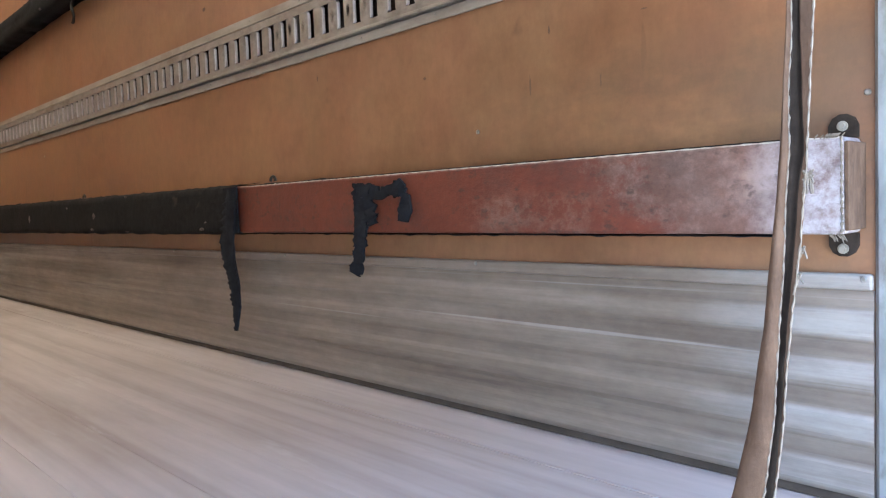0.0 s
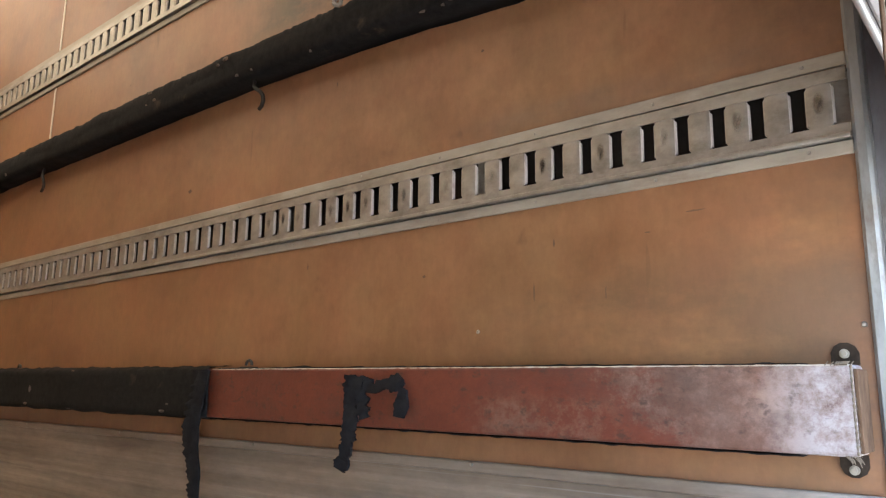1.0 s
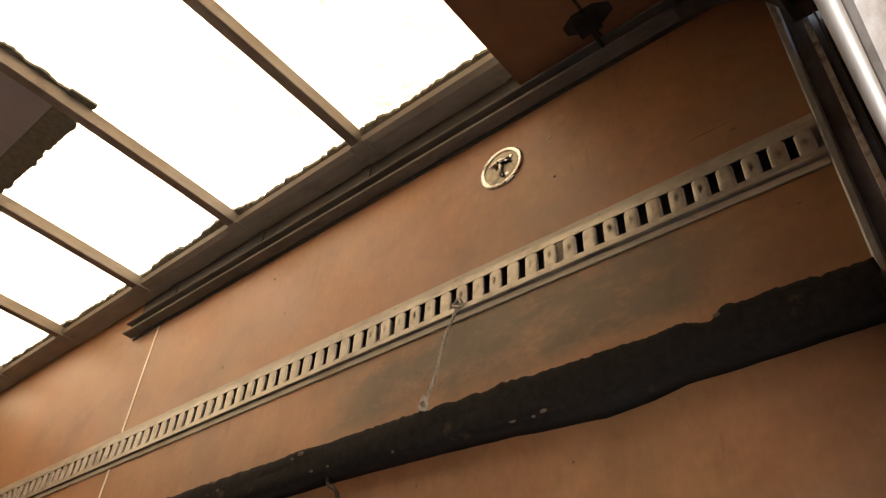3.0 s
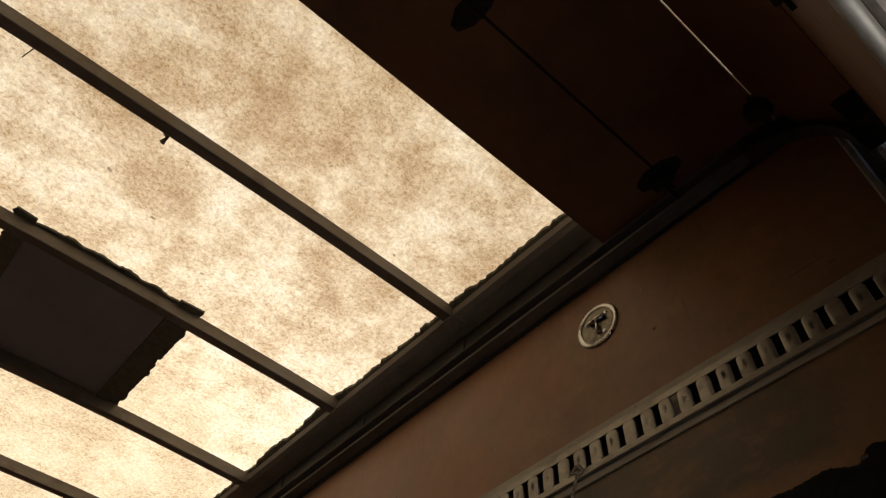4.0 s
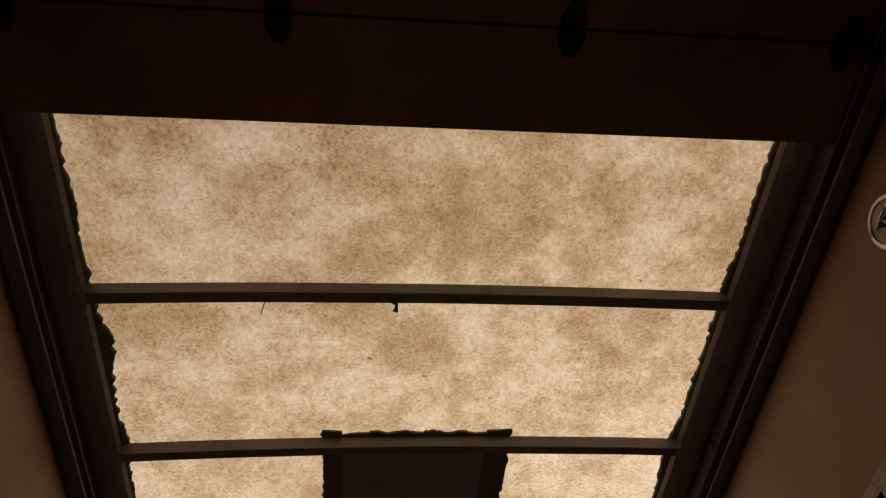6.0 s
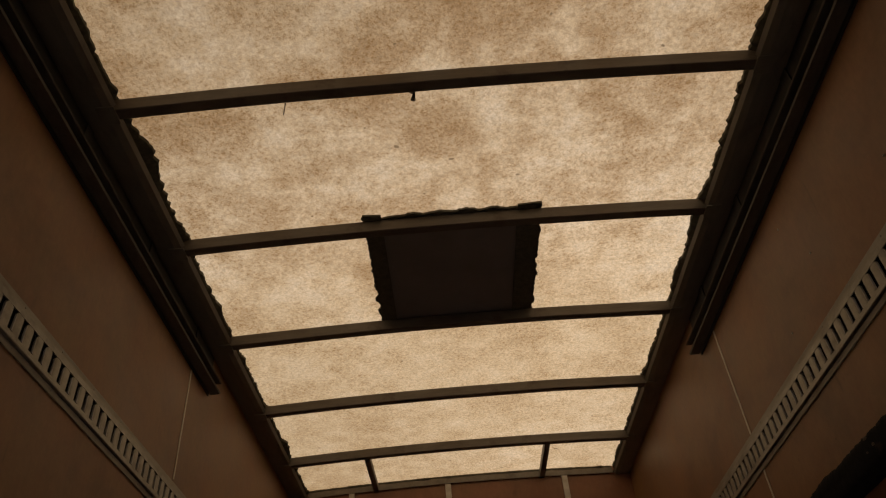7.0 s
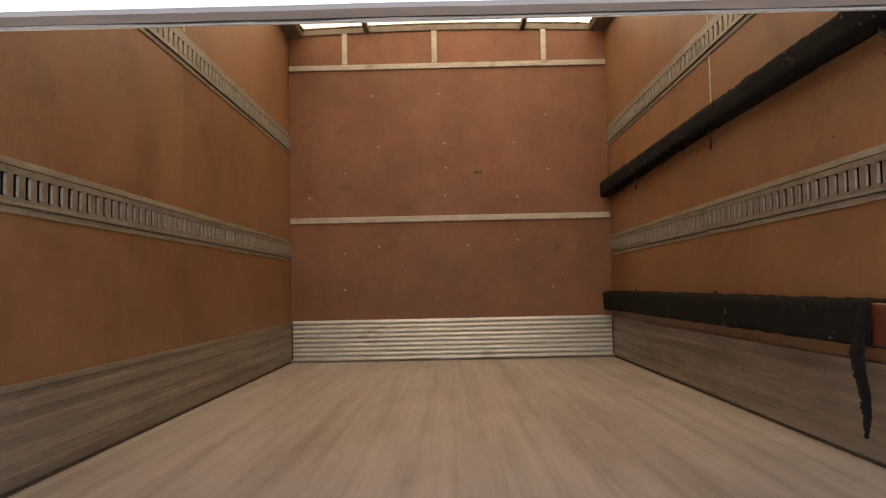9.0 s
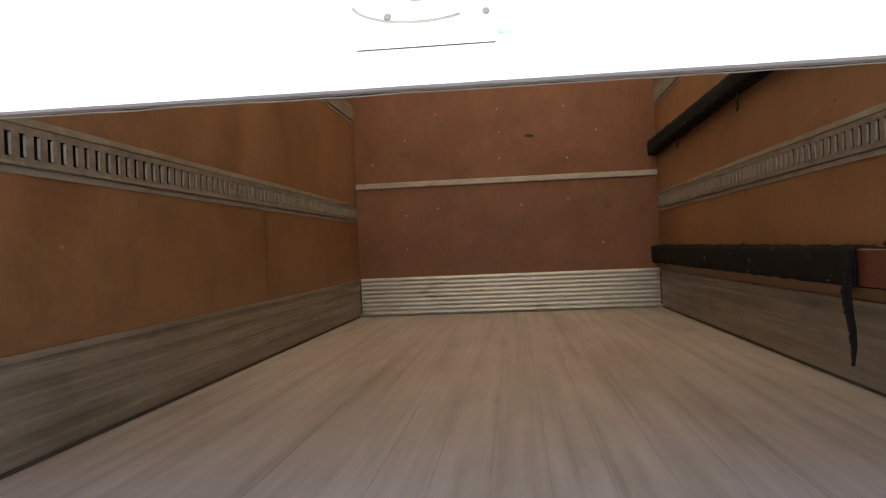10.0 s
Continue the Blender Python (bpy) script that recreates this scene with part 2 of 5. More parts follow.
def kick_metal():
    """Dull dusty aluminium: hollows darker than the raised ribs, ribs paler at the door end, long scrapes, cloudy dirt.
    """
    m, nodes, links, bsdf = mat("dirty_aluminium")
    cloud = noise_tex(nodes, links, 2.4, (1, 0.8, 1.6), 8, 0.68)
    drag = noise_tex(nodes, links, 9, (1, 0.10, 3.0), 7, 0.66)
    fine = noise_tex(nodes, links, 60, (1, 0.35, 1), 5, 0.7)
    col = ramp(nodes, links, drag, [(0.30, (0.138, 0.101, 0.070)), (0.50, (0.192, 0.149, 0.109)), (0.70, (0.245, 0.199, 0.153))])
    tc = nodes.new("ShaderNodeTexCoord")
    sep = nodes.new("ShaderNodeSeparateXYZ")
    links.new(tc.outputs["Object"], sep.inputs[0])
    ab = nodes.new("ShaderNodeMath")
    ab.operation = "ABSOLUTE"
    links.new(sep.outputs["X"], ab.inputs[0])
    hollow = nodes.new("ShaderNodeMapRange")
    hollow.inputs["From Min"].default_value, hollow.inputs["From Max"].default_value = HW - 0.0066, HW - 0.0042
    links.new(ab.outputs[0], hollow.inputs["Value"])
    # Colour goes darker with depth, unevenly, so hollows differ from ribs.
    hollow_tone = times(nodes, links, hollow.outputs[0], ramp(nodes, links, cloud, [(0.30, grey(0.0)), (0.66, grey(0.55))]))
    col = mix(nodes, links, hollow_tone, col, (0.118, 0.090, 0.066))
    col = mix(nodes, links, 1.0, col, ramp(nodes, links, cloud, [(0.32, (1.10, 1.09, 1.08)), (0.50, grey(1.0)), (0.70, (0.70, 0.66, 0.62))]), "MULTIPLY")
    # Daylight at the door end put into the colour: raised ribs paler there.
    daylit_end = times(nodes, links, window(nodes, links, "Y", -0.1, 0.10, 0.16), ramp(nodes, links, hollow.outputs[0], [(0.2, grey(0.55)), (0.8, grey(0.06))]), ramp(nodes, links, drag, [(0.36, grey(0.35)), (0.56, grey(1.0))]))
    col = mix(nodes, links, daylit_end, col, (0.36, 0.335, 0.30))
    smear = ramp(nodes, links, noise_tex(nodes, links, 5, (1, 0.22, 4.0), 8, 0.74), [(0.56, grey(0)), (0.74, grey(0.70))])
    col = mix(nodes, links, smear, col, (0.085, 0.066, 0.050))
    scrape = ramp(nodes, links, noise_tex(nodes, links, 11, (1, 0.07, 9.0), 3, 0.5), [(0.68, grey(0)), (0.76, grey(0.38))])
    col = mix(nodes, links, scrape, col, (0.40, 0.37, 0.33))
    col = mix(nodes, links, 1.0, col, ramp(nodes, links, fine, [(0.34, grey(0.88)), (0.62, grey(1.05))]), "MULTIPLY")
    links.new(col, bsdf.inputs["Base Color"])
    bsdf.inputs["Metallic"].default_value = 0.12
    links.new(ramp(nodes, links, drag, [(0.3, grey(0.62)), (0.7, grey(0.40))]), bsdf.inputs["Roughness"])
    bump(nodes, links, bsdf, mix(nodes, links, 0.5, drag, fine), 0.12, 0.002)
    return m


def smudge():
    """A dark rusty smear round a nail, fading out unevenly into the metal."""
    m, nodes, links, bsdf = mat("rusty_smear")
    tc = nodes.new("ShaderNodeTexCoord")
    ln = nodes.new("ShaderNodeVectorMath")
    ln.operation = "LENGTH"
    links.new(tc.outputs["Object"], ln.inputs[0])
    info = nodes.new("ShaderNodeObjectInfo")
    amount = times(nodes, links, ramp(nodes, links, ln.outputs["Value"], [(0.0015, grey(0.95)), (0.0085, grey(0))]), ramp(nodes, links, noise_tex(nodes, links, 160, (1, 1, 1), 4, 0.7), [(0.35, grey(0.4)), (0.6, grey(1))]),
                   ramp(nodes, links, info.outputs["Random"], [(0.1, grey(0.15)), (1, grey(0.70))]))
    links.new(amount, bsdf.inputs["Alpha"])
    bsdf.inputs["Base Color"].default_value = (0.085, 0.058, 0.035, 1)
    bsdf.inputs["Roughness"].default_value = 0.9
    return m


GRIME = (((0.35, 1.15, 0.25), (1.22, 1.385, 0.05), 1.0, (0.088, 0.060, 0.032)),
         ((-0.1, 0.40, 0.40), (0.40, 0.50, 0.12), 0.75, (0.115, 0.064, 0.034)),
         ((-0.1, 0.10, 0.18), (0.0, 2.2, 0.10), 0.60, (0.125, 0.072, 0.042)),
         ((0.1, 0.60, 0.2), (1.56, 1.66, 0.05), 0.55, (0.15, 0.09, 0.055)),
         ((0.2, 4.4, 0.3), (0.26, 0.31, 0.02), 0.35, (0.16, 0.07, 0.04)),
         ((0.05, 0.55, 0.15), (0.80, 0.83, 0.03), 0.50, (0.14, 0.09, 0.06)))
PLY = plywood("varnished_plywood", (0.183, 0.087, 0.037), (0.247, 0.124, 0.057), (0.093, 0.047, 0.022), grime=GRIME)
PLY_FRONT = plywood("red_brown_plywood", (0.205, 0.092, 0.050), (0.262, 0.121, 0.068), (0.106, 0.046, 0.030), (0.58, 0.85), calm=1.0)
PLY_DOOR = plywood("dark_plywood", (0.095, 0.040, 0.018), (0.16, 0.07, 0.031), (0.025, 0.012, 0.008), (0.55, 0.75))
SKIN_OUT = surface("white_body_paint", (0.72, 0.72, 0.71), (0.82, 0.82, 0.81), 4, rough=(0.3, 0.45), relief=0.03)
RAIL = surface("dull_galvanised_steel", (0.215, 0.194, 0.158), (0.355, 0.325, 0.272), 38, (1, 0.5, 1), (0.34, 0.52), 0.6, (0.096, 0.072, 0.048), (0.50, 0.78), 16, (1, 0.6, 0.8), 0.10)
LIT_EDGE = surface("daylit_slot_edge", (0.34, 0.315, 0.275), (0.47, 0.445, 0.40), 40, rough=(0.4, 0.6), metal=0.15, dirt=(0.20, 0.16, 0.12), dirt_at=(0.60, 0.75), dirt_scale=22, relief=0.05)
TRIM = surface("weathered_aluminium", (0.195, 0.168, 0.127), (0.335, 0.299, 0.236), 24, (1, 0.3, 1), (0.45, 0.65), 0.2, (0.148, 0.100, 0.061), (0.50, 0.74), 9, (1, 0.35, 1), 0.08)
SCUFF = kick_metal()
SCUFF_F = surface("ribbed_aluminium", (0.50, 0.475, 0.44), (0.72, 0.695, 0.66), 12, (0.5, 1, 2.0), (0.34, 0.50), 0.7, (0.20, 0.150, 0.110), (0.58, 0.72), 4, (0.5, 1, 1.6), 0.05)
FLOOR = floorboards()
CARPET = surface("black_carpet", (0.005, 0.0046, 0.0043), (0.017, 0.0155, 0.014), 60, rough=(0.85, 1.0), dirt=(0.055, 0.038, 0.026), dirt_at=(0.64, 0.8), dirt_scale=12, relief=0.5, depth=0.003, gloss=0.1)
RAG = surface("black_felt", (0.006, 0.006, 0.007), (0.018, 0.018, 0.020), 40, rough=(0.85, 1.0), relief=0.6, depth=0.004, gloss=0.08)
FOOT_BROWN = surface("dark_foot_brown", (0.040, 0.030, 0.022), (0.085, 0.064, 0.047), 30, (1, 0.4, 1), (0.9, 1.0), relief=0.5, depth=0.003, gloss=0.1)
RED = red_paint()
SMUDGE = smudge()
IRON = surface("blackened_iron_and_slot_shade", (0.011, 0.009, 0.0075), (0.028, 0.023, 0.018), 40, rough=(0.6, 0.85), dirt=(0.03, 0.018, 0.011), relief=0.2, gloss=0.15)
TORN = surface("torn_backing", (0.045, 0.032, 0.022), (0.12, 0.09, 0.066), 90, rough=(0.85, 1.0), relief=0.5)
LIP = surface("grey_green_lip", (0.17, 0.175, 0.165), (0.30, 0.305, 0.29), 30, (1, 1, 0.3), (0.3, 0.5), 0.35, (0.11, 0.085, 0.065), (0.5, 0.68), 14, (1, 1, 0.5), 0.08)
MARK = surface("dark_scrape", (0.075, 0.035, 0.016), (0.12, 0.06, 0.03), 60, rough=(0.5, 0.7), relief=0.1)
STEEL = surface("dark_steel", (0.025, 0.023, 0.02), (0.075, 0.068, 0.06), 35, rough=(0.4, 0.7), metal=0.5, dirt=(0.06, 0.04, 0.025), relief=0.12)
JAMB = surface("grey_frame_steel", (0.10, 0.098, 0.10), (0.20, 0.197, 0.20), 22, (1, 1, 0.15), (0.4, 0.65), 0.2, (0.07, 0.055, 0.045), (0.48, 0.66), 9, (1, 1, 0.4), 0.12)
BRIGHT = surface("bright_edge_metal", (0.36, 0.34, 0.31), (0.60, 0.58, 0.54), 45, (0.5, 1, 0.5), (0.28, 0.5), 0.7, (0.12, 0.095, 0.07), (0.46, 0.62), 38, (0.5, 1, 0.5), relief=0.12)
STRIP = surface("pale_metal_strip", (0.36, 0.315, 0.26), (0.56, 0.51, 0.44), 24, (0.3, 1, 1), (0.4, 0.6), 0.2, (0.19, 0.12, 0.08), (0.54, 0.72), 9, (0.4, 1, 1), 0.08)
UNDER = surface("blotchy_galvanised", (0.19, 0.178, 0.166), (0.37, 0.35, 0.335), 26, (1, 1, 1), (0.4, 0.65), 0.2, (0.13, 0.105, 0.08), (0.48, 0.66), 22, (0.5, 1, 1), 0.15)
COVE = surface("grey_roof_rail", (0.145, 0.122, 0.095), (0.235, 0.205, 0.162), 18, (1, 0.3, 1), (0.5, 0.75), 0.25, (0.07, 0.055, 0.04), (0.55, 0.75), 6, (1, 0.4, 1), 0.1)
BOW = surface("roof_bow_steel", (0.092, 0.073, 0.056), (0.185, 0.157, 0.124), 25, (0.2, 1, 1), (0.45, 0.7), 0.35, (0.08, 0.055, 0.04), (0.55, 0.7), 8, relief=0.1)
TRACK = surface("track_steel", (0.065, 0.057, 0.047), (0.135, 0.120, 0.100), 35, (1, 0.4, 1), (0.4, 0.65), 0.3, (0.04, 0.03, 0.022), (0.55, 0.72), 7, (1, 0.4, 1), 0.12)
FOAM = surface("old_sealant", (0.05, 0.045, 0.03), (0.12, 0.11, 0.075), 50, rough=(0.8, 1.0), relief=0.6, depth=0.004)
PATCH = surface("dark_patch_sheet", (0.15, 0.132, 0.125), (0.205, 0.186, 0.178), 5, rough=(0.6, 0.8), relief=0.05)
CANVAS = surface("dirty_canvas", (0.062, 0.036, 0.021), (0.125, 0.078, 0.048), 70, (1, 1, 0.5), (0.85, 0.98), 0.0, (0.045, 0.028, 0.018), (0.50, 0.72), 14, relief=0.8, depth=0.003, gloss=0.1)
# Canvas with the fold's shadow in its colour; the beam bracket borrows it.
CANVAS_IN = surface("fold_shade_canvas", (0.016, 0.012, 0.009), (0.040, 0.030, 0.022), 60, rough=(0.9, 1.0), relief=0.5, gloss=0.05)
FRAY = surface("pale_frayed_thread", (0.11, 0.085, 0.058), (0.20, 0.165, 0.12), 60, rough=(0.8, 1.0), relief=0.4)
CHROME = surface("chromed_ring", (0.42, 0.40, 0.36), (0.62, 0.60, 0.55), 40, rough=(0.2, 0.4), metal=0.85, dirt=(0.15, 0.11, 0.08), dirt_at=(0.5, 0.65), dirt_scale=25, relief=0.05)
DISH = surface("tarnished_reflector", (0.075, 0.060, 0.038), (0.30, 0.26, 0.19), 22, rough=(0.25, 0.5), metal=0.6, dirt=(0.05, 0.038, 0.022), dirt_at=(0.45, 0.65), dirt_scale=30, relief=0.2)
HEM = surface("grimy_hem_metal", (0.088, 0.069, 0.059), (0.140, 0.112, 0.097), 9, (0.3, 1, 1), rough=(0.45, 0.65), metal=0.2, dirt=(0.05, 0.036, 0.03), dirt_at=(0.60, 0.80), dirt_scale=5, relief=0.05)
BEAD = surface("worn_bead_metal", (0.20, 0.195, 0.175), (0.38, 0.37, 0.34), 26, (0.25, 1, 1), (0.28, 0.45), 0.5, (0.085, 0.075, 0.055), (0.50, 0.70), 13, (0.5, 1, 1), 0.06)
LIT_LIP = surface("lit_rubber_lip", (0.055, 0.048, 0.046), (0.11, 0.098, 0.094), 40, rough=(0.5, 0.8), relief=0.1)
RUBBER = surface("grey_rubber", (0.020, 0.016, 0.014), (0.048, 0.040, 0.035), 30, rough=(0.6, 0.85), relief=0.2)
CAULK = surface("pale_joint_strip", (0.50, 0.44, 0.34), (0.66, 0.60, 0.50), 25, (1, 1, 0.3), (0.5, 0.7), relief=0.1)
ROPE = surface("grey_rope", (0.20, 0.17, 0.13), (0.36, 0.32, 0.26), 90, rough=(0.85, 1.0), relief=0.5)
YARD = surface("pale_concrete", (0.50, 0.475, 0.435), (0.62, 0.595, 0.55), 0.8, rough=(0.8, 0.95), dirt=(0.24, 0.22, 0.19), dirt_scale=0.3, relief=0.2)
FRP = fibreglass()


# ---- building helpers ----
BASE = {}


def box(bm, x0, x1, y0, y1, z0, z1, bevel=0.0):
    vs = [bm.verts.new(c) for c in ((x0, y0, z0), (x1, y0, z0), (x1, y1, z0), (x0, y1, z0), (x0, y0, z1), (x1, y0, z1), (x1, y1, z1), (x0, y1, z1))]
    fs = [bm.faces.new([vs[i] for i in q]) for q in ((3, 2, 1, 0), (4, 5, 6, 7), (0, 1, 5, 4), (1, 2, 6, 5), (2, 3, 7, 6), (3, 0, 4, 7))]
    if bevel:
        es = list({e for f in fs for e in f.edges})
        bmesh.ops.bevel(bm, geom=es, offset=bevel, segments=2, profile=0.5, affect="EDGES", clamp_overlap=True)
    return bm


def cyl(bm, centre, axis, radius, depth, seg=14, taper=1.0):
    q = Vector((0, 0, 1)).rotation_difference(Vector(axis)).to_matrix().to_4x4()
    bmesh.ops.create_cone(bm, cap_ends=True, segments=seg, radius1=radius, radius2=radius * taper, depth=depth, matrix=Matrix.Translation(centre) @ q)
    return bm


def prism(bm, outline, axis, a, b):
    """A closed outline of (u, v), drawn along an axis from a to b. x: u=y v=z; y: u=x v=z; z: u=x v=y."""
    place = {"x": lambda u, v, w: (w, u, v), "y": lambda u, v, w: (u, w, v), "z": lambda u, v, w: (u, v, w)}[axis]
    p = [bm.verts.new(place(u, v, a)) for u, v in outline]
    q = [bm.verts.new(place(u, v, b)) for u, v in outline]
    n = len(outline)
    bm.faces.new(p)
    bm.faces.new(q[::-1])
    for i in range(n):
        bm.faces.new((p[i], q[i], q[(i + 1) % n], p[(i + 1) % n]))
    return bm


def tube(bm, pts, radius, seg=8, wobble=0.0):
    """A round bar or rope through points."""
    pts = [Vector(p) for p in pts]
    rings = []
    for i, p in enumerate(pts):
        d = (pts[min(i + 1, len(pts) - 1)] - pts[max(i - 1, 0)]).normalized()
        side = d.cross(Vector((0.3, 0.2, 0.93))).normalized() if abs(d.z) < 0.9 else d.cross(Vector((1, 0, 0))).normalized()
        up = d.cross(side)
        r = radius * (1 + wobble * math.sin(i * 2.1))
        rings.append([bm.verts.new(p + r * (math.cos(2 * math.pi * k / seg) * side + math.sin(2 * math.pi * k / seg) * up)) for k in range(seg)])
    for a, b in zip(rings, rings[1:]):
        for k in range(seg):
            bm.faces.new((a[k], a[(k + 1) % seg], b[(k + 1) % seg], b[k]))
    bm.faces.new(rings[0][::-1])
    bm.faces.new(rings[-1])
    return bm


def grid(bm, nu, nv, f):
    """A sheet of nu by nv points given by f(u, v), both from 0 to 1."""
    vs = [[bm.verts.new(f(i / (nu - 1), j / (nv - 1))) for j in range(nv)] for i in range(nu)]
    for i in range(nu - 1):
        for j in range(nv - 1):
            bm.faces.new((vs[i][j], vs[i + 1][j], vs[i + 1][j + 1], vs[i][j + 1]))
    return bm


def slab(bm, nu, nv, f, thick):
    """A sheet with real thickness along the direction that thick (a vector) names."""
    t = Vector(thick)
    a = [[bm.verts.new(f(i / (nu - 1), j / (nv - 1))) for j in range(nv)] for i in range(nu)]
    b = [[bm.verts.new(v.co + t) for v in row] for row in a]
    for i in range(nu - 1):
        for j in range(nv - 1):
            bm.faces.new((a[i][j], a[i + 1][j], a[i + 1][j + 1], a[i][j + 1]))
            bm.faces.new((b[i][j], b[i][j + 1], b[i + 1][j + 1], b[i + 1][j]))
    rim = [(i, 0) for i in range(nu)] + [(nu - 1, j) for j in range(1, nv)] + [(i, nv - 1) for i in range(nu - 2, -1, -1)] + [(0, j) for j in range(nv - 2, 0, -1)]
    for (i, j), (k, l) in zip(rim, rim[1:] + rim[:1]):
        bm.faces.new((a[i][j], b[i][j], b[k][l], a[k][l]))
    return bm


def mesh_of(name, bm, *materials, smooth=False):
    bmesh.ops.recalc_face_normals(bm, faces=bm.faces)
    me = bpy.data.meshes.new(name)
    bm.to_mesh(me)
    bm.free()
    for m in materials:
        me.materials.append(m)
    if smooth:
        for p in me.polygons:
            p.use_smooth = True
    return me


def thing(name, base, label, category, group="", kind=""):
    ob = new(name)
    ob.location = base
    ob.empty_display_size = 0.1
    BASE[ob] = Vector(base)
    return tagged(ob, label, category, group, kind)


def part(name, bm, material, parent, label="", smooth=False, kind=""):
    base = BASE.get(parent, Vector((0, 0, 0)))
    for v in bm.verts:
        v.co -= base
    ob = new(name, mesh_of(name, bm, *(material if isinstance(material, tuple) else (material,)), smooth=smooth))
    ob.parent = parent
    BASE[ob] = base
    return tagged(ob, label, kind=kind)


def structure(name, bm, material, label, category, smooth=False):
    ob = new(name, mesh_of(name, bm, *(material if isinstance(material, tuple) else (material,)), smooth=smooth))
    BASE[ob] = Vector((0, 0, 0))
    return tagged(ob, label, category, kind="structure")


def repeat(name, me, places, parent, label=""):
    """Alike pieces on one mesh, each an object of its own."""
    for m in places:
        ob = new(name, me)
        ob.parent = parent
        ob.matrix_local = Matrix.Translation(-BASE.get(parent, Vector((0, 0, 0)))) @ m
        tagged(ob, label)


def rnd(*p):
    return noise.noise(Vector(p))


def camber(x):
    return RISE * (1 - (x / 0.95) ** 2)


# ---- yard and body of the truck ----
bm = bmesh.new()
box(bm, -300, 300, -300, 300, -1.2, -1.0)
structure("ground", bm, YARD, "pale worn concrete yard under the truck", "ground")

bm = bmesh.new()
box(bm, -1.12, 1.12, -0.13, LEN + 0.06, -0.16, -0.034)
floor = structure("floor", bm, FLOOR, "worn grey-brown hardwood floor of the cargo box", "floor")
bm = bmesh.new()
box(bm, -1.12, 1.12, -0.17, -0.131, -0.18, 0.0, 0.004)
structure("sill", bm, JAMB, "grey steel sill along the rear edge of the floor", "sill")


bm = bmesh.new()
box(bm, -1.0, 1.0, 0.25, LEN - 0.1, -1.0, -0.161, 0.01)
structure("underbody", bm, STEEL, "plain dark underbody carrying the cargo box", "underbody")


def wall_side(name, s, seam, label):
    bm = bmesh.new()
    x0, x1 = sorted((s * 1.100, s * 1.116))
    box(bm, x0, x1, -0.13, LEN + 0.06, -0.05, 2.26)
    bmesh.ops.recalc_face_normals(bm, faces=bm.faces)
    # Inner face is near-black: the shade of the slot hollows put into its colour.
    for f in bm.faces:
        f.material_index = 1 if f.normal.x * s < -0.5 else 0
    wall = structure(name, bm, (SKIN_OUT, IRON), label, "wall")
    xa, xb = sorted((s * HW, s * 1.068))
    for z0, z1 in ((0.02, 0.677), (0.777, 1.397), (1.497, 2.20)):
        for y0, y1 in ((0.0285, seam - 0.0004), (seam + 0.0004, LEN + 0.01)):
            bm = bmesh.new()
            box(bm, xa, xb, y0, y1, z0, z1)
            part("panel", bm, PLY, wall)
    xa, xb = sorted((s * (HW - 0.0025), s * (HW - 0.0002)))
    for z0, z1 in ((1.523, 1.977), (1.175, 1.385))[:2 if s > 0 else 1]:
        bm = bmesh.new()
        box(bm, xa, xb, seam - 0.006, seam + 0.006, z0, z1, 0.001)
        part("joint_strip", bm, CAULK, wall, "thin pale strip over the plywood joint")
    return wall


wall_right = wall_side("wall_right", 1, 2.440, "orange-brown varnished plywood side wall, scuffed, with two slotted rails")
wall_left = wall_side("wall_left", -1, 2.408, "orange-brown varnished plywood side wall with two slotted rails")

bm = bmesh.new()
box(bm, -1.099, 1.099, LEN + 0.03, LEN + 0.05, -0.05, 2.30)
wall_front = structure("wall_front", bm, SKIN_OUT, "red-brown plywood front wall crossed by pale metal strips", "wall")
for z0, z1 in ((0.02, 0.93), (0.934, 1.96), (1.964, 2.27)):
    for x0, x1 in ((-1.059, 1.059),):
        bm = bmesh.new()
        box(bm, x0, x1, LEN, LEN + 0.009, z0, z1)
        part("panel", bm, PLY_FRONT, wall_front)
for nm, z0, z1 in (("strip", 0.912, 0.950), ("strip", 1.938, 1.974)):
    bm = bmesh.new()
    box(bm, -1.058, 1.058, LEN - 0.013, LEN - 0.0005, z0, z1, 0.003)
    part(nm, bm, STRIP, wall_front, "pale metal strip across the plywood")
for x in (-0.682, -0.081, 0.648):
    bm = bmesh.new()
    box(bm, x - 0.018, x + 0.018, LEN - 0.012, LEN - 0.0005, 1.9745, 2.210, 0.003)
    part("post", bm, STRIP, wall_front, "short pale metal upright under the roof")
bm = bmesh.new()
cyl(bm, (0, 0, 0), (0, -1, 0), 0.007, 0.004, 8, 0.6)
dot = mesh_of("screw", bm, STRIP)
places = [Matrix.Translation((x, LEN - 0.001, z)) for x, z in (
    (-0.50, 1.762), (-0.057, 1.767), (0.652, 1.61), (0.433, 1.428), (-0.026, 1.432), (-0.465, 1.418), (-0.02, 1.269), (-0.689, 1.246), (0.656, 1.248),
    (-0.928, 1.084), (-0.027, 1.084), (0.449, 1.065), (0.443, 0.779), (0.117, 0.749), (-0.472, 0.751), (-0.70, 0.71), (0.671, 0.465), (-0.702, 0.47))]
repeat("screw", dot, places, wall_front)
bm = bmesh.new()
box(bm, 0.165, 0.222, LEN - 0.004, LEN - 0.0005, 1.226, 1.239, 0.001)
part("gouge", bm, STEEL, wall_front, "small dark gouge in the plywood")


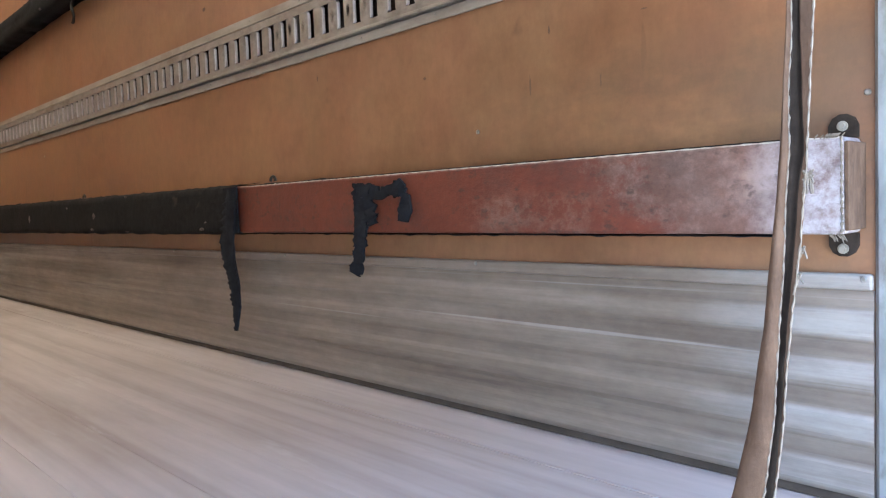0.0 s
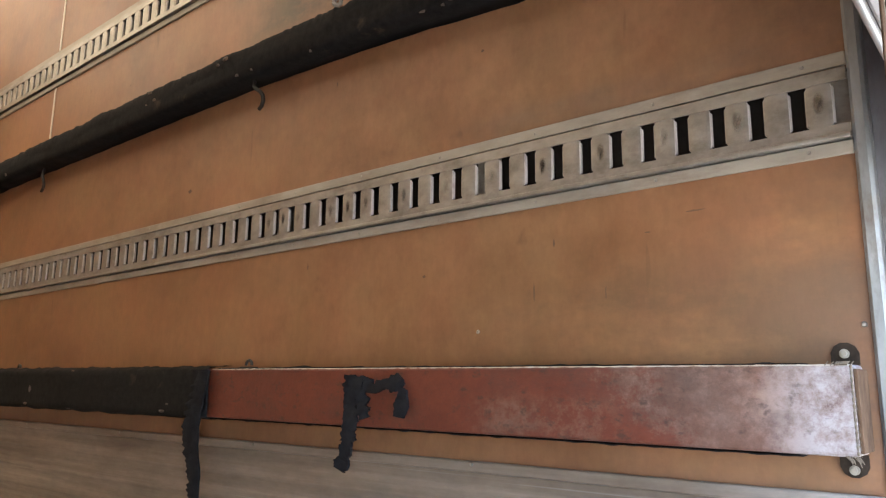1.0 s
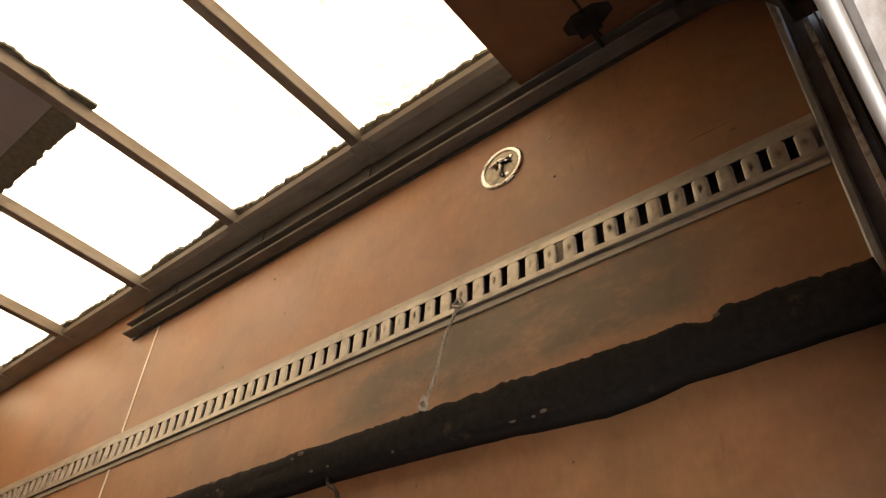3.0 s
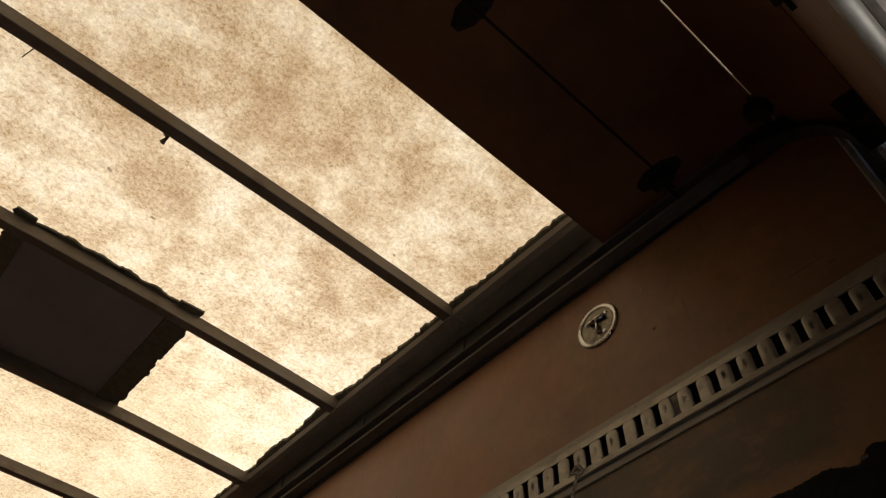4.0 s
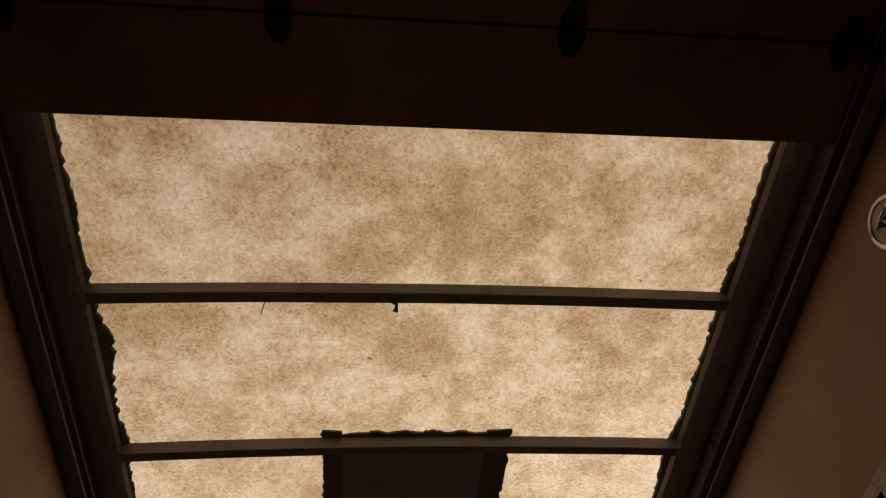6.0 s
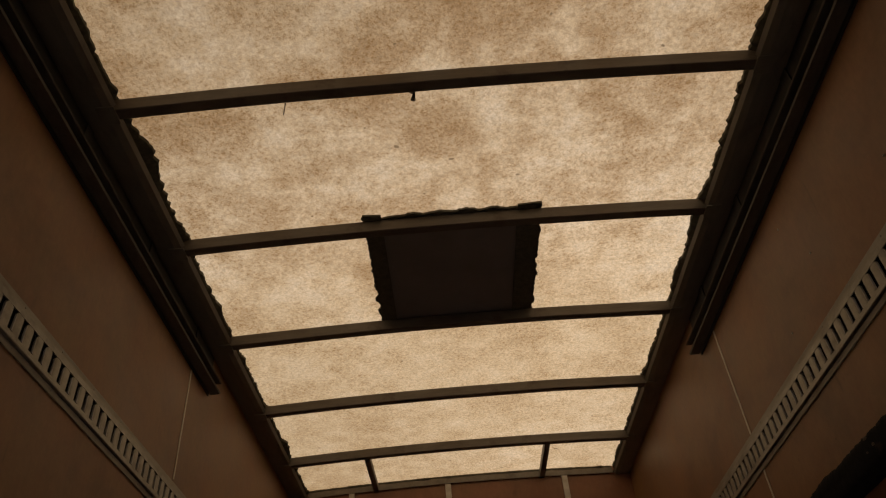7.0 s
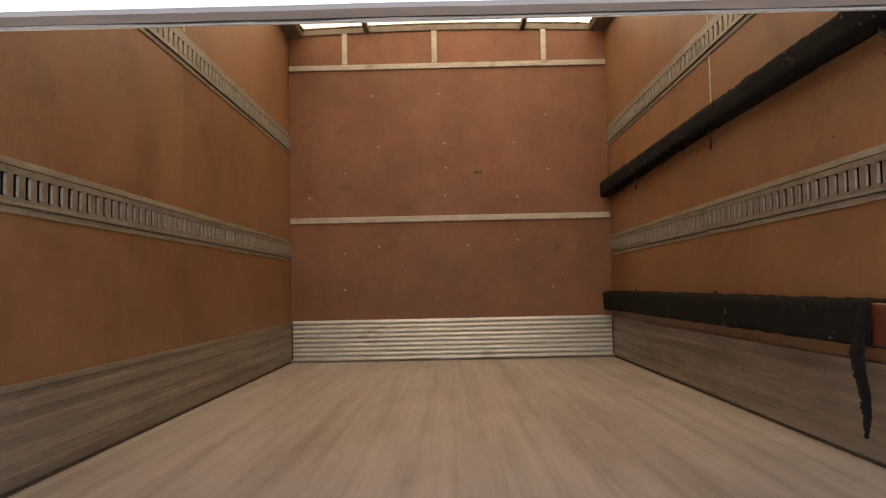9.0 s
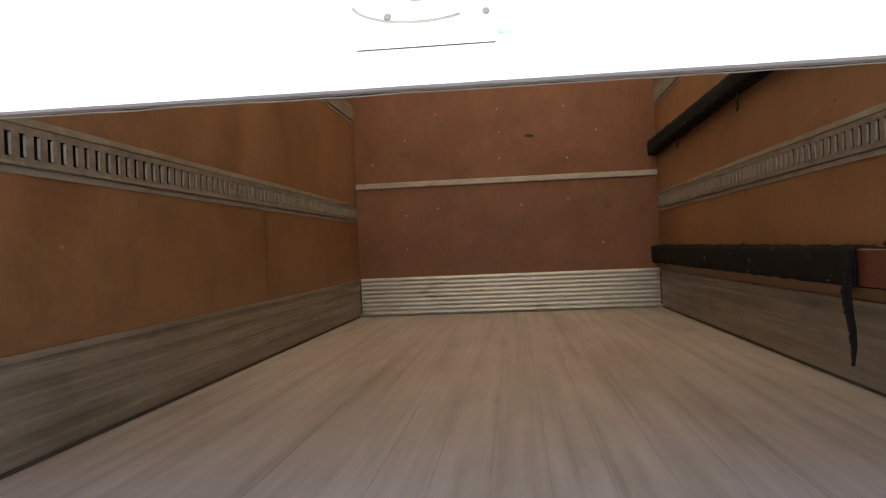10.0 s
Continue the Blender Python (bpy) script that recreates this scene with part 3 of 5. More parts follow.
for i, (x, z, w, h) in enumerate(((-0.71, 1.53, 0.012, 0.010), (0.82, 1.52, 0.014, 0.010), (0.95, 1.50, 0.030, 0.004), (-0.98, 1.50, 0.010, 0.012), (0.47, 1.60, 0.006, 0.014), (-0.69, 1.25, 0.016, 0.006), (0.90, 1.90, 0.05, 0.004),
                                  (-0.30, 0.62, 0.006, 0.010), (0.75, 0.55, 0.010, 0.006), (-0.85, 0.40, 0.02, 0.004))):
    bm = bmesh.new()
    n = 13
    bm.faces.new([bm.verts.new((x + w * (0.65 + 0.6 * rnd(i * 2.3, k * 0.9, 4)) * math.cos(2 * math.pi * k / n), LEN - 0.0004, z + h * (0.65 + 0.6 * rnd(i * 2.3, k * 0.9, 4)) * math.sin(2 * math.pi * k / n))) for k in range(n)])
    part("scrape", bm, MARK, wall_front, "dark scrape in the varnish")


# ---- kick plates: ribbed aluminium ----
def ribs(z0, z1, n, deep, base):
    """Outline of a ribbed plate as (distance from wall, height)."""
    out = [(0.0, z0)]
    step = (z1 - z0) / n
    for i in range(n):
        a = z0 + i * step
        out += [(base, a), (base + deep, a + 0.14 * step), (base + deep, a + 0.54 * step), (base, a + 0.68 * step)]
    return out + [(base, z1), (0.0, z1)]


def kick_side(s, name):
    bm = bmesh.new()
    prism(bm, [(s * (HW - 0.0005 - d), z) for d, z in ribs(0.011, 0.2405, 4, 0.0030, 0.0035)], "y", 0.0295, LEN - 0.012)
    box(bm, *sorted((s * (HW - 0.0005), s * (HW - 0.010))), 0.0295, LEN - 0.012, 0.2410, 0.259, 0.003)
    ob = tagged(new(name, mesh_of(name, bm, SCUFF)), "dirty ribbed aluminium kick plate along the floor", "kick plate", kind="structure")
    BASE[ob] = Vector((0, 0, 0))
    # Thin uneven dark brown strip between plate and floor.
    bm = bmesh.new()
    slab(bm, 160, 3, lambda u, v: (s * (HW - 0.0015 - 0.004 * (1 - v)), 0.03 + (LEN - 0.05) * u, 0.001 + 0.0092 * v + 0.0012 * rnd(u * 90, v, s)), (s * 0.0012, 0, 0))
    part("foot_strip", bm, FOOT_BROWN, ob, "dark brown strip along the foot of the plate")
    return ob


kick_r = kick_side(1, "kick_plate_right")
kick_l = kick_side(-1, "kick_plate_left")
bm = bmesh.new()
outline = [(0.0, 0.004)]
for i in range(9):                       # nine rounded ribs with narrow grooves between
    z = 0.004 + 0.0298 * i
    outline += [(0.003, z + 0.001), (0.0085, z + 0.005), (0.0110, z + 0.0115), (0.0108, z + 0.0165), (0.0080, z + 0.0230), (0.003, z + 0.0275)]
outline += [(0.003, 0.272), (0.0, 0.272)]
prism(bm, [(LEN - 0.0005 - d, z) for d, z in outline], "x", -1.045, 1.045)
tagged(new("kick_plate_front", mesh_of("kick_plate_front", bm, SCUFF_F)), "shiny ribbed aluminium kick plate on the front wall", "kick plate", kind="structure")


# ---- slotted cargo rails ----
PITCH = 0.0508


def cargo_rail(s, zc, y0, first, name_label):
    """Pressed steel rail with slots: flat flanges, a raised middle, a bright lower lip, screws."""
    rail = thing("cargo_rail", (s * HW, 2.4, zc - 0.07), name_label, "cargo rail", "slotted cargo rails on the walls")
    X = lambda d: s * (HW - d)
    end = LEN - 0.02
    bm = bmesh.new()
    for z0, z1 in ((0.0492, 0.068), (-0.066, -0.0488)):
        box(bm, *sorted((X(0.0004), X(0.005))), y0, end, zc + z0, zc + z1, 0.0012)
    part("flange", bm, TRIM, rail, "pale flat flange of the rail")
    bm = bmesh.new()
    box(bm, *sorted((X(0.0075), X(0.0105))), y0, end, zc + 0.0285, zc + 0.0450)
    box(bm, *sorted((X(0.0075), X(0.0105))), y0, end, zc - 0.0400, zc - 0.0285)
    box(bm, *sorted((X(-0.004), X(0.0135))), y0, end, zc - 0.0470, zc - 0.0402, 0.002)
    n = int((end - y0) / PITCH)
    ys = [first + PITCH * k for k in range(-1, n + 2)]
    for yc in ys:
        a, b = max(yc - PITCH + 0.0086, y0), min(yc - 0.0086, end)
        if b - a < 0.006:
            continue
        rings = []
        for d, t in ((0.0030, 0.0), (0.0074, 0.0), (0.0089, 0.0022), (0.0098, 0.0064), (0.0101, 0.0105))[:5 if b - a > 0.02 else 2]:
            t = min(t, 0.42 * (b - a))
            p, q, c, e = a + t, b - t, a + max(0.0028, t), b - max(0.0028, t)
            rings.append([bm.verts.new((X(d), y, zc + z)) for y, z in (
                (c, -0.0284), (e, -0.0284), (e, -0.0255), (q, -0.0235), (q, 0.0235), (e, 0.0255), (e, 0.0284), (c, 0.0284), (c, 0.0255), (p, 0.0235), (p, -0.0235), (c, -0.0255))])
        for k, (u, v) in enumerate(zip(rings, rings[1:])):
            for i in range(12):
                f = bm.faces.new((u[i], u[(i + 1) % 12], v[(i + 1) % 12], v[i]))
                # Door-facing slot sides take a paler steel: daylight put into their colour.
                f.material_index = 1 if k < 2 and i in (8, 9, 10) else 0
        bm.faces.new(rings[0][::-1]), bm.faces.new(rings[-1])
    part("slotted_web", bm, (RAIL, LIT_EDGE), rail, "grey slotted middle of the rail")
    for k in range(0, 84, 11):
        y = first + PITCH * k
        bm = bmesh.new()
        box(bm, *sorted((X(-0.03), X(-0.009))), y - 0.018, y + 0.018, zc - 0.045, zc + 0.045)
        part("wall_stud", bm, RAIL, rail, "grey upright behind the slots")
    bm = bmesh.new()
    cyl(bm, (0, 0, 0), (-s, 0, 0), 0.0026, 0.0016, 8, 0.6)
    me = mesh_of("screw", bm, RAIL)
    spots = [Matrix.Translation((X(0.0064), y0 + 0.05 + 0.2035 * k, zc + dz)) for k in range(int((end - y0 - 0.05) / 0.2035)) for dz in (0.058, -0.057)]
    repeat("screw", me, spots, rail)
    if s > 0:
        bm = bmesh.new()
        cyl(bm, (0, 0, 0), (-1, 0, 0), 0.0090, 0.0004, 14)
        me = mesh_of("nail_smear", bm, SMUDGE)
        repeat("nail_smear", me, [Matrix.Translation((X(0.0105), first + PITCH * (k - 0.5) + 0.003 * rnd(k, 1, zc), zc + 0.002 + 0.006 * rnd(k, 3, zc))) @ Matrix.Diagonal((1, 0.8 + 0.3 * rnd(k, 7, 1), 1.7 + 0.7 * rnd(k, 5, 2), 1))
                                  for k in range(1, 24) if k % 2 or rnd(k, 9, zc) > 0.1], rail)
    return rail


cargo_rail(1, 1.451, 0.0285, 0.030, "grey slotted steel cargo rail, grimy, along the side wall")
cargo_rail(1, 0.728, 0.0285, 0.036, "grey slotted steel cargo rail, grimy, along the side wall")
cargo_rail(-1, 1.445, 0.0285, 0.046, "grey slotted steel cargo rail, grimy, along the side wall")
cargo_rail(-1, 0.735, 0.0285, 0.046, "grey slotted steel cargo rail, grimy, along the side wall")

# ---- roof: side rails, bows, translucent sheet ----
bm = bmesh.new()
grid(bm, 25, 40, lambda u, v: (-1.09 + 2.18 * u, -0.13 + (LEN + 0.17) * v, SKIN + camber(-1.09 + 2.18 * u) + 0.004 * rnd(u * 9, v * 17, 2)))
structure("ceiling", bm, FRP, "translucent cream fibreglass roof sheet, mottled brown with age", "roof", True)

for s, nm in ((1, "roof_rail_right"), (-1, "roof_rail_left")):
    bm = bmesh.new()
    prism(bm, [(s * 1.099, 2.172), (s * 0.988, 2.168), (s * 0.966, 2.174), (s * 0.957, 2.188), (s * 0.962, 2.197), (s * 0.990, 2.186), (s * 1.099, 2.190)], "y", -0.06, LEN - 0.002)
    box(bm, *sorted((s * 1.069, s * 1.099)), -0.06, LEN - 0.002, 2.191, 2.222)
    rr = structure(nm, bm, COVE, "dirty grey metal roof rail above the side wall", "roof rail")
    bm = bmesh.new()
    n = 420

    def edge(u, v, s=s):
        y = 0.0 + (LEN - 0.01) * u
        lump = max(0.0, 1 - abs(y - (1.52 if s < 0 else 1.98)) / 0.20)
        reach = 0.004 + 0.020 * lump + 0.026 * max(0, rnd(y * 4.5, s * 3, 1)) + 0.016 * max(0, rnd(y * 17, s * 5, 4)) + 0.010 * rnd(y * 45, s, 9) + 0.006 * rnd(y * 110, s, 3)
        x = 0.985 - (0.022 + max(0.0, reach)) * v
        return (s * x, y, SKIN + camber(x) - 0.018 - 0.010 * (1 - v) + 0.004 * v)
    slab(bm, n, 3, edge, (0, 0, 0.012))
    part("sealant", bm, FOAM, rr, "ragged dark line of old sealant")


def roof_bow(y):
    bow = thing("roof_bow", (0, y, 2.165), "grey-brown steel roof bow under the translucent sheet", "roof bow", "roof bows across the box")
    bm = bmesh.new()
    w, seg = 0.021, 18
    prof = [(-w, 0.047), (-w + 0.002, 0.047), (-w + 0.004, 0.003), (w - 0.004, 0.003), (w - 0.002, 0.047), (w + 0.010, 0.047), (w + 0.010, 0.044), (w, 0.044),
            (w - 0.002, 0.002), (w - 0.005, 0.0), (-w + 0.005, 0.0), (-w + 0.002, 0.002), (-w, 0.044)]
    rings = []
    for i in range(seg + 1):
        x = -0.968 + 1.936 * i / seg
        z = 2.164 + camber(x) + 0.002 * rnd(x * 3, y, 3)
        rings.append([bm.verts.new((x, y + a, z + b)) for a, b in prof])
    for a, b in zip(rings, rings[1:]):
        for k in range(len(prof)):
            bm.faces.new((a[k], a[(k + 1) % len(prof)], b[(k + 1) % len(prof)], b[k]))
    bm.faces.new(rings[0]), bm.faces.new(rings[-1][::-1])
    part("channel", bm, BOW, bow)
    for s in (1, -1):
        bm = bmesh.new()
        box(bm, *sorted((s * 0.955, s * 1.010)), y - 0.032, y + 0.032, 2.1605, 2.1665, 0.002)
        part("end_plate", bm, COVE, bow)
    return bow


BOWS = (1.258, 1.910, 2.560, 3.206, 3.828)
for y in (0.56,) + BOWS:
    roof_bow(y)
for x in (-0.529, 0.511):
    bm = bmesh.new()
    box(bm, x - 0.016, x + 0.016, 3.814, LEN - 0.002, 2.170 + camber(x), 2.212 + camber(x), 0.003)
    t = thing("roof_stub", (x, 4.05, 2.19), "short dark steel brace between roof bow and front wall", "roof brace", "roof braces")
    part("bar", bm, BOW, t)
# front edge of the roof sheet, sealed against the wall
bm = bmesh.new()
slab(bm, 90, 3, lambda u, v: (-0.95 + 1.9 * u, LEN - 0.003 - (0.012 + 0.012 * abs(rnd(u * 40, 2, 7)) + 0.006 * rnd(u * 110, 3, 1)) * v, SKIN - 0.012 + camber(-0.95 + 1.9 * u)), (0, 0, 0.010))
t = thing("front_sealant", (0, LEN - 0.02, 2.2), "ragged dark sealant along the front edge of the roof", "sealant")
part("bead", bm, FOAM, t)

bm = bmesh.new()
slab(bm, 90, 2, lambda u, v: (-0.955 + 1.91 * u, LEN - 0.0145, 2.176 + (0.036 + 0.003 * rnd(u * 30, 4, 2)) * v + camber(-0.955 + 1.91 * u) + 0.0025 * rnd(u * 24, 6, v)), (0, 0.0018, 0))
part("front_lath", bm, COVE, wall_front, "narrow dirty strip closing the joint of wall and roof")

# bits that hang from the first bow
t = thing("sealant_drip", (-0.083, 1.262, 2.18), "small dark blob of sealant hanging from a roof bow", "sealant drip")
bm = bmesh.new()
tube(bm, [(-0.085, 1.276, 2.240), (-0.080, 1.286, 2.205), (-0.074, 1.289, 2.192), (-0.078, 1.298, 2.174)], 0.008, 7, 0.5)
part("blob", bm, FOAM, t)
t = thing("loose_wire", (-0.465, 1.22, 2.18), "thin dark wire end hanging from a roof bow", "wire")
bm = bmesh.new()
tube(bm, [(-0.458, 1.262, 2.21), (-0.464, 1.284, 2.190), (-0.474, 1.312, 2.170)], 0.0016, 5)
part("wire", bm, STEEL, t)

# dark patch let into the roof between two bows
patch = thing("roof_patch", (0.03, 2.20, 2.2), "dark square patch sealed into the translucent roof", "roof patch")
bm = bmesh.new()
slab(bm, 12, 12, lambda u, v: (-0.25 + 0.535 * u, 1.895 + 0.685 * v, 2.219 + camber(-0.25 + 0.535 * u)), (0, 0, 0.003))
part("sheet", bm, PATCH, patch, "flat dark grey sheet")
bm = bmesh.new()


def side_seal(s):
    def f(u, v):
        y = 1.862 + 0.750 * u
        inner = -0.236 if s < 0 else 0.270
        out = (0.068 if s < 0 else 0.091) + 0.014 * rnd(y * 22, s, 4) + 0.008 * rnd(y * 70, s, 8)
        x = inner + s * out * v
        return (x, y, 2.213 + camber(x) - 0.006 * (1 - v))
    return f


for s in (1, -1):
    slab(bm, 80, 4, side_seal(s), (0, 0, 0.008))
slab(bm, 70, 3, lambda u, v: (-0.30 + 0.66 * u, 1.905 - (0.012 + 0.022 * max(0.0, math.sin(math.pi * u)) ** 0.5 + 0.012 * rnd(u * 13, 3, 2) + 0.006 * rnd(u * 55, 1, 6)) * v, 2.2115 + camber(-0.30 + 0.66 * u)), (0, 0, 0.009))
slab(bm, 70, 3, lambda u, v: (-0.30 + 0.66 * u, 2.569 + (0.042 + 0.008 * rnd(u * 16, 7, 2) + 0.005 * rnd(u * 55, 9, 6)) * v, 2.2115 + camber(-0.30 + 0.66 * u)), (0, 0, 0.009))
part("seal", bm, FOAM, patch, "ragged black sealing border")


# ---- door tracks under the roof rails ----
def door_track(s):
    tr = thing("door_track", (s * 1.03, 1.3, 2.0), "dark steel channel track of the roll-up door", "door track", "door tracks")
    bm = bmesh.new()
    c = 1.030
    out = [(1.052, 2.046), (1.052, 1.990), (1.012, 1.990), (1.009, 1.996), (1.012, 2.0), (1.047, 1.997), (1.047, 2.040), (1.012, 2.038), (1.009, 2.042), (1.012, 2.046)]
    prism(bm, [(s * x, z) for x, z in out], "y", 0.21, 2.640)
    part("channel", bm, TRACK, tr)
    # Dark plate also puts in the shadow above the track and in the corner.
    bm = bmesh.new()
    box(bm, *sorted((s * 1.0545, s * 1.0594)), -0.02, 2.630, 1.978, 2.1665, 0.001)
    part("mounting_angle", bm, STEEL, tr, "dark steel mounting angle, its black also giving the shadow above the track")
    for y in (0.70, 1.30, 1.85, 2.40):
        bm = bmesh.new()
        box(bm, *sorted((s * 1.016, s * 1.0540)), y - 0.022, y + 0.022, 2.0465, 2.0515)
        box(bm, *sorted((s * 1.0490, s * 1.0540)), y - 0.022, y + 0.022, 2.052, 2.165, 0.001)
        part("bracket", bm, STEEL, tr)
    bm = bmesh.new()
    rings = []
    for k in range(11):
        a = math.pi / 2 * k / 10
        cy, cz, ny, nz = 0.21 - 0.243 * math.cos(a), 1.775 + 0.243 * math.sin(a), math.cos(a), -math.sin(a)
        rings.append([bm.verts.new((s * x, cy + ny * o, cz + nz * o)) for x, o in ((1.052, -0.028), (1.012, -0.028), (1.012, -0.023), (1.047, -0.023), (1.047, 0.023), (1.012, 0.023), (1.012, 0.028), (1.052, 0.028))])
    for u, v in zip(rings, rings[1:]):
        for i in range(8):
            bm.faces.new((u[i], u[(i + 1) % 8], v[(i + 1) % 8], v[i]))
    bm.faces.new(rings[0]), bm.faces.new(rings[-1][::-1])
    prism(bm, [(s * x, y) for x, y in ((1.020, -0.0765), (1.0795, -0.0765), (1.0795, -0.0455), (1.020, -0.0455), (1.020, -0.0495), (1.074, -0.0495), (1.074, -0.0725), (1.020, -0.0725))], "z", 0.66, 1.774)
    part("curve", bm, STEEL, tr)


door_track(1)
door_track(-1)

# ---- rear frame ----
for s, nm in ((1, "door_frame_right"), (-1, "door_frame_left")):
    bm = bmesh.new()
    box(bm, *sorted((s * 1.080, s * 1.0995)), -0.026, 0.022, 0.0, 2.165, 0.002)
    fr = structure(nm, bm, JAMB, "worn grey steel rear door frame post", "door frame")
    bm = bmesh.new()
    prism(bm, [(s * x, y) for x, y in ((1.0796, 0.010), (1.056, 0.010), (1.052, 0.014), (1.052, 0.024), (1.056, 0.028), (1.0592, 0.028), (1.0592, 0.015), (1.0796, 0.015))], "z", 0.001, 2.165)
    part("inner_lip", bm, LIP, fr, "bright rounded inner lip of the post")
    bm = bmesh.new()
    box(bm, *sorted((s * 1.083, s * 1.0995)), -0.13, -0.0265, 0.0, 2.165, 0.002)
    part("jamb", bm, JAMB, fr, "worn grey steel jamb beside the door")
    bm = bmesh.new()
    box(bm, *sorted((s * 1.066, s * 1.0795)), -0.026, -0.021, 0.001, 2.165, 0.001)
    box(bm, *sorted((s * 1.062, s * 1.0655)), -0.033, -0.021, 0.001, 2.165, 0.001)
    part("outer_lip", bm, BRIGHT, fr, "thin outer edge of the post")
    for z in (0.24, 0.42):
        bm = bmesh.new()
        cyl(bm, (s * 1.078, -0.004, z), (-s, 0, 0), 0.006, 0.004, 8, 0.7)
        part("rivet", bm, JAMB, fr)
bm = bmesh.new()
box(bm, -1.099, 1.099, -0.135, -0.120, 1.95, 2.222, 0.004)
structure("door_header", bm, JAMB, "grey steel header over the rear opening", "door frame")

# ---- roll-up door, half open ----
door = thing("rollup_door", (0, -0.09, DOOR_Z), "half-open roll-up door, dark plywood inside, white outside", "roll-up door")
R_IN, TOP = 0.285, 2.075


def along(s):
    """A point of the door's line (y, z), s metres from its lower edge."""
    up, arc = TOP - R_IN - DOOR_Z, math.pi / 2 * R_IN
    if s < up:
        return Vector((-0.072, DOOR_Z + s))
    if s < up + arc:
        a = (s - up) / R_IN
        return Vector((-0.072 + R_IN * (1 - math.cos(a)), TOP - R_IN + R_IN * math.sin(a)))
    return Vector((-0.072 + R_IN + s - up - arc, TOP))


total = TOP - R_IN - DOOR_Z + math.pi / 2 * R_IN + (0.660 + 0.072 - R_IN)
joints = [total, total - 0.257] + [total - 0.257 - 0.305 * k for k in range(1, 8)]
joints = [j for j in joints if j > 0.15] + [0.050]
for k, (s1, s0) in enumerate(zip(joints, joints[1:])):
    a, b = along(s0), along(s1)
    d = (b - a).normalized()
    nrm = Vector((d.y, -d.x))           # towards the inside
    a, b = a + d * (0.0065 if k == 1 else 0.0002), b - d * (0.0065 if k == 2 else 0.0002)
    q = [a + nrm * 0.009, b + nrm * 0.009, b - nrm * 0.009, a - nrm * 0.009]
    bm = bmesh.new()
    prism(bm, [(p.x, p.y) for p in q], "x", -1.050, 1.050)
    bm.faces.ensure_lookup_table()
    bmesh.ops.recalc_face_normals(bm, faces=bm.faces)
    for f in bm.faces:
        f.material_index = 1 if f.normal.dot(Vector((0, -nrm.x, -nrm.y))) > 0.7 else 0
    part("door_panel", bm, (PLY_DOOR, SKIN_OUT), door)
    if k < 3 and k != 1:
        bm = bmesh.new()
        p = along(s0)
        prism(bm, [((p + d * u + nrm * w).x, (p + d * u + nrm * w).y) for u, w in ((-0.004, 0.0094), (0.004, 0.0094), (0.004, 0.0106), (-0.004, 0.0106))], "x", -1.04, 1.04)
        part("joint_strip", bm, IRON, door, "black strip along the joint of two panels")
    if k < 5:                            # hinges sit on the joint below this panel
        for x in (-0.375, 0.285, -0.955, 0.955):
            if abs(x) > 0.9 and k > 2:
                continue
            bm = bmesh.new()
            c = along(s0)
            prism(bm, [(x - 0.012, -0.066), (x + 0.012, -0.066), (x + 0.030, -0.030), (x + 0.030, 0.030), (x + 0.012, 0.066), (x - 0.012, 0.066), (x - 0.030, 0.030), (x - 0.030, -0.030)], "z", 0.0095, 0.0150)
            tube(bm, [(x - 0.03, 0, 0.017), (x + 0.03, 0, 0.017)], 0.008, 8)
            if abs(x) > 0.9:
                tube(bm, [(x, 0.0, 0.050), (math.copysign(1.030, x), 0.0, 0.050)], 0.0055, 8)
                box(bm, x - 0.018, x + 0.018, -0.03, 0.03, 0.0136, 0.058, 0.002)
            ang = math.atan2(d.y, d.x)
            dn = along(s0 + 0.05) - along(s0 - 0.05)
            dn.normalize()
            nn = Vector((dn.y, -dn.x))
            for v in bm.verts:
                p = c + dn * v.co.y + nn * v.co.z
                v.co = Vector((v.co.x, p.x, p.y))
            part("hinge", bm, IRON, door, "dark grimy steel hinge")
bm = bmesh.new()
prism(bm, [(-0.081, DOOR_Z + 0.0145), (-0.066, DOOR_Z + 0.0135), (-0.0635, DOOR_Z + 0.016), (-0.0625, DOOR_Z + 0.033), (-0.0625, DOOR_Z + 0.0495), (-0.081, DOOR_Z + 0.0495)], "x", -1.052, 1.052)
bar = part("bottom_rail", bm, UNDER, door, "blotchy pale grey metal rail along the lower edge")
bm = bmesh.new()
tube(bm, [(-1.052 + 2.104 * k / 40, -0.0597 + 0.0003 * rnd(k * 0.7, 1, 2), DOOR_Z + 0.0155 + 0.0003 * rnd(k * 0.6, 5, 2)) for k in range(41)], 0.0034, 14)
part("bead", bm, BEAD, bar, "shiny worn rounded metal bead", True)
for k in range(12):
    bm = bmesh.new()
    x = -0.93 + 0.169 * k
    box(bm, x - 0.0045, x + 0.0045, -0.0622, -0.0575, DOOR_Z + 0.0215, DOOR_Z + 0.027, 0.0012)
    part("clip", bm, TRIM, bar, "small metal clip")


def rubber(u, v):
    x = -1.05 + 2.10 * u
    hang = 0.0095 + 0.0028 * rnd(x * 4.5, 1, 5) + 0.0014 * rnd(x * 17, 2, 1) - 0.006 * max(0.0, rnd(x * 3.1, 8, 1) - 0.12)
    return (x, -0.0855 - 0.0035 * max(0.0, v - 0.55) / 0.45 + 0.0008 * rnd(x * 8, v, 2), DOOR_Z + 0.0112 - hang * (v if v < 0.55 else 0.55 + 0.62 * (v - 0.55)))


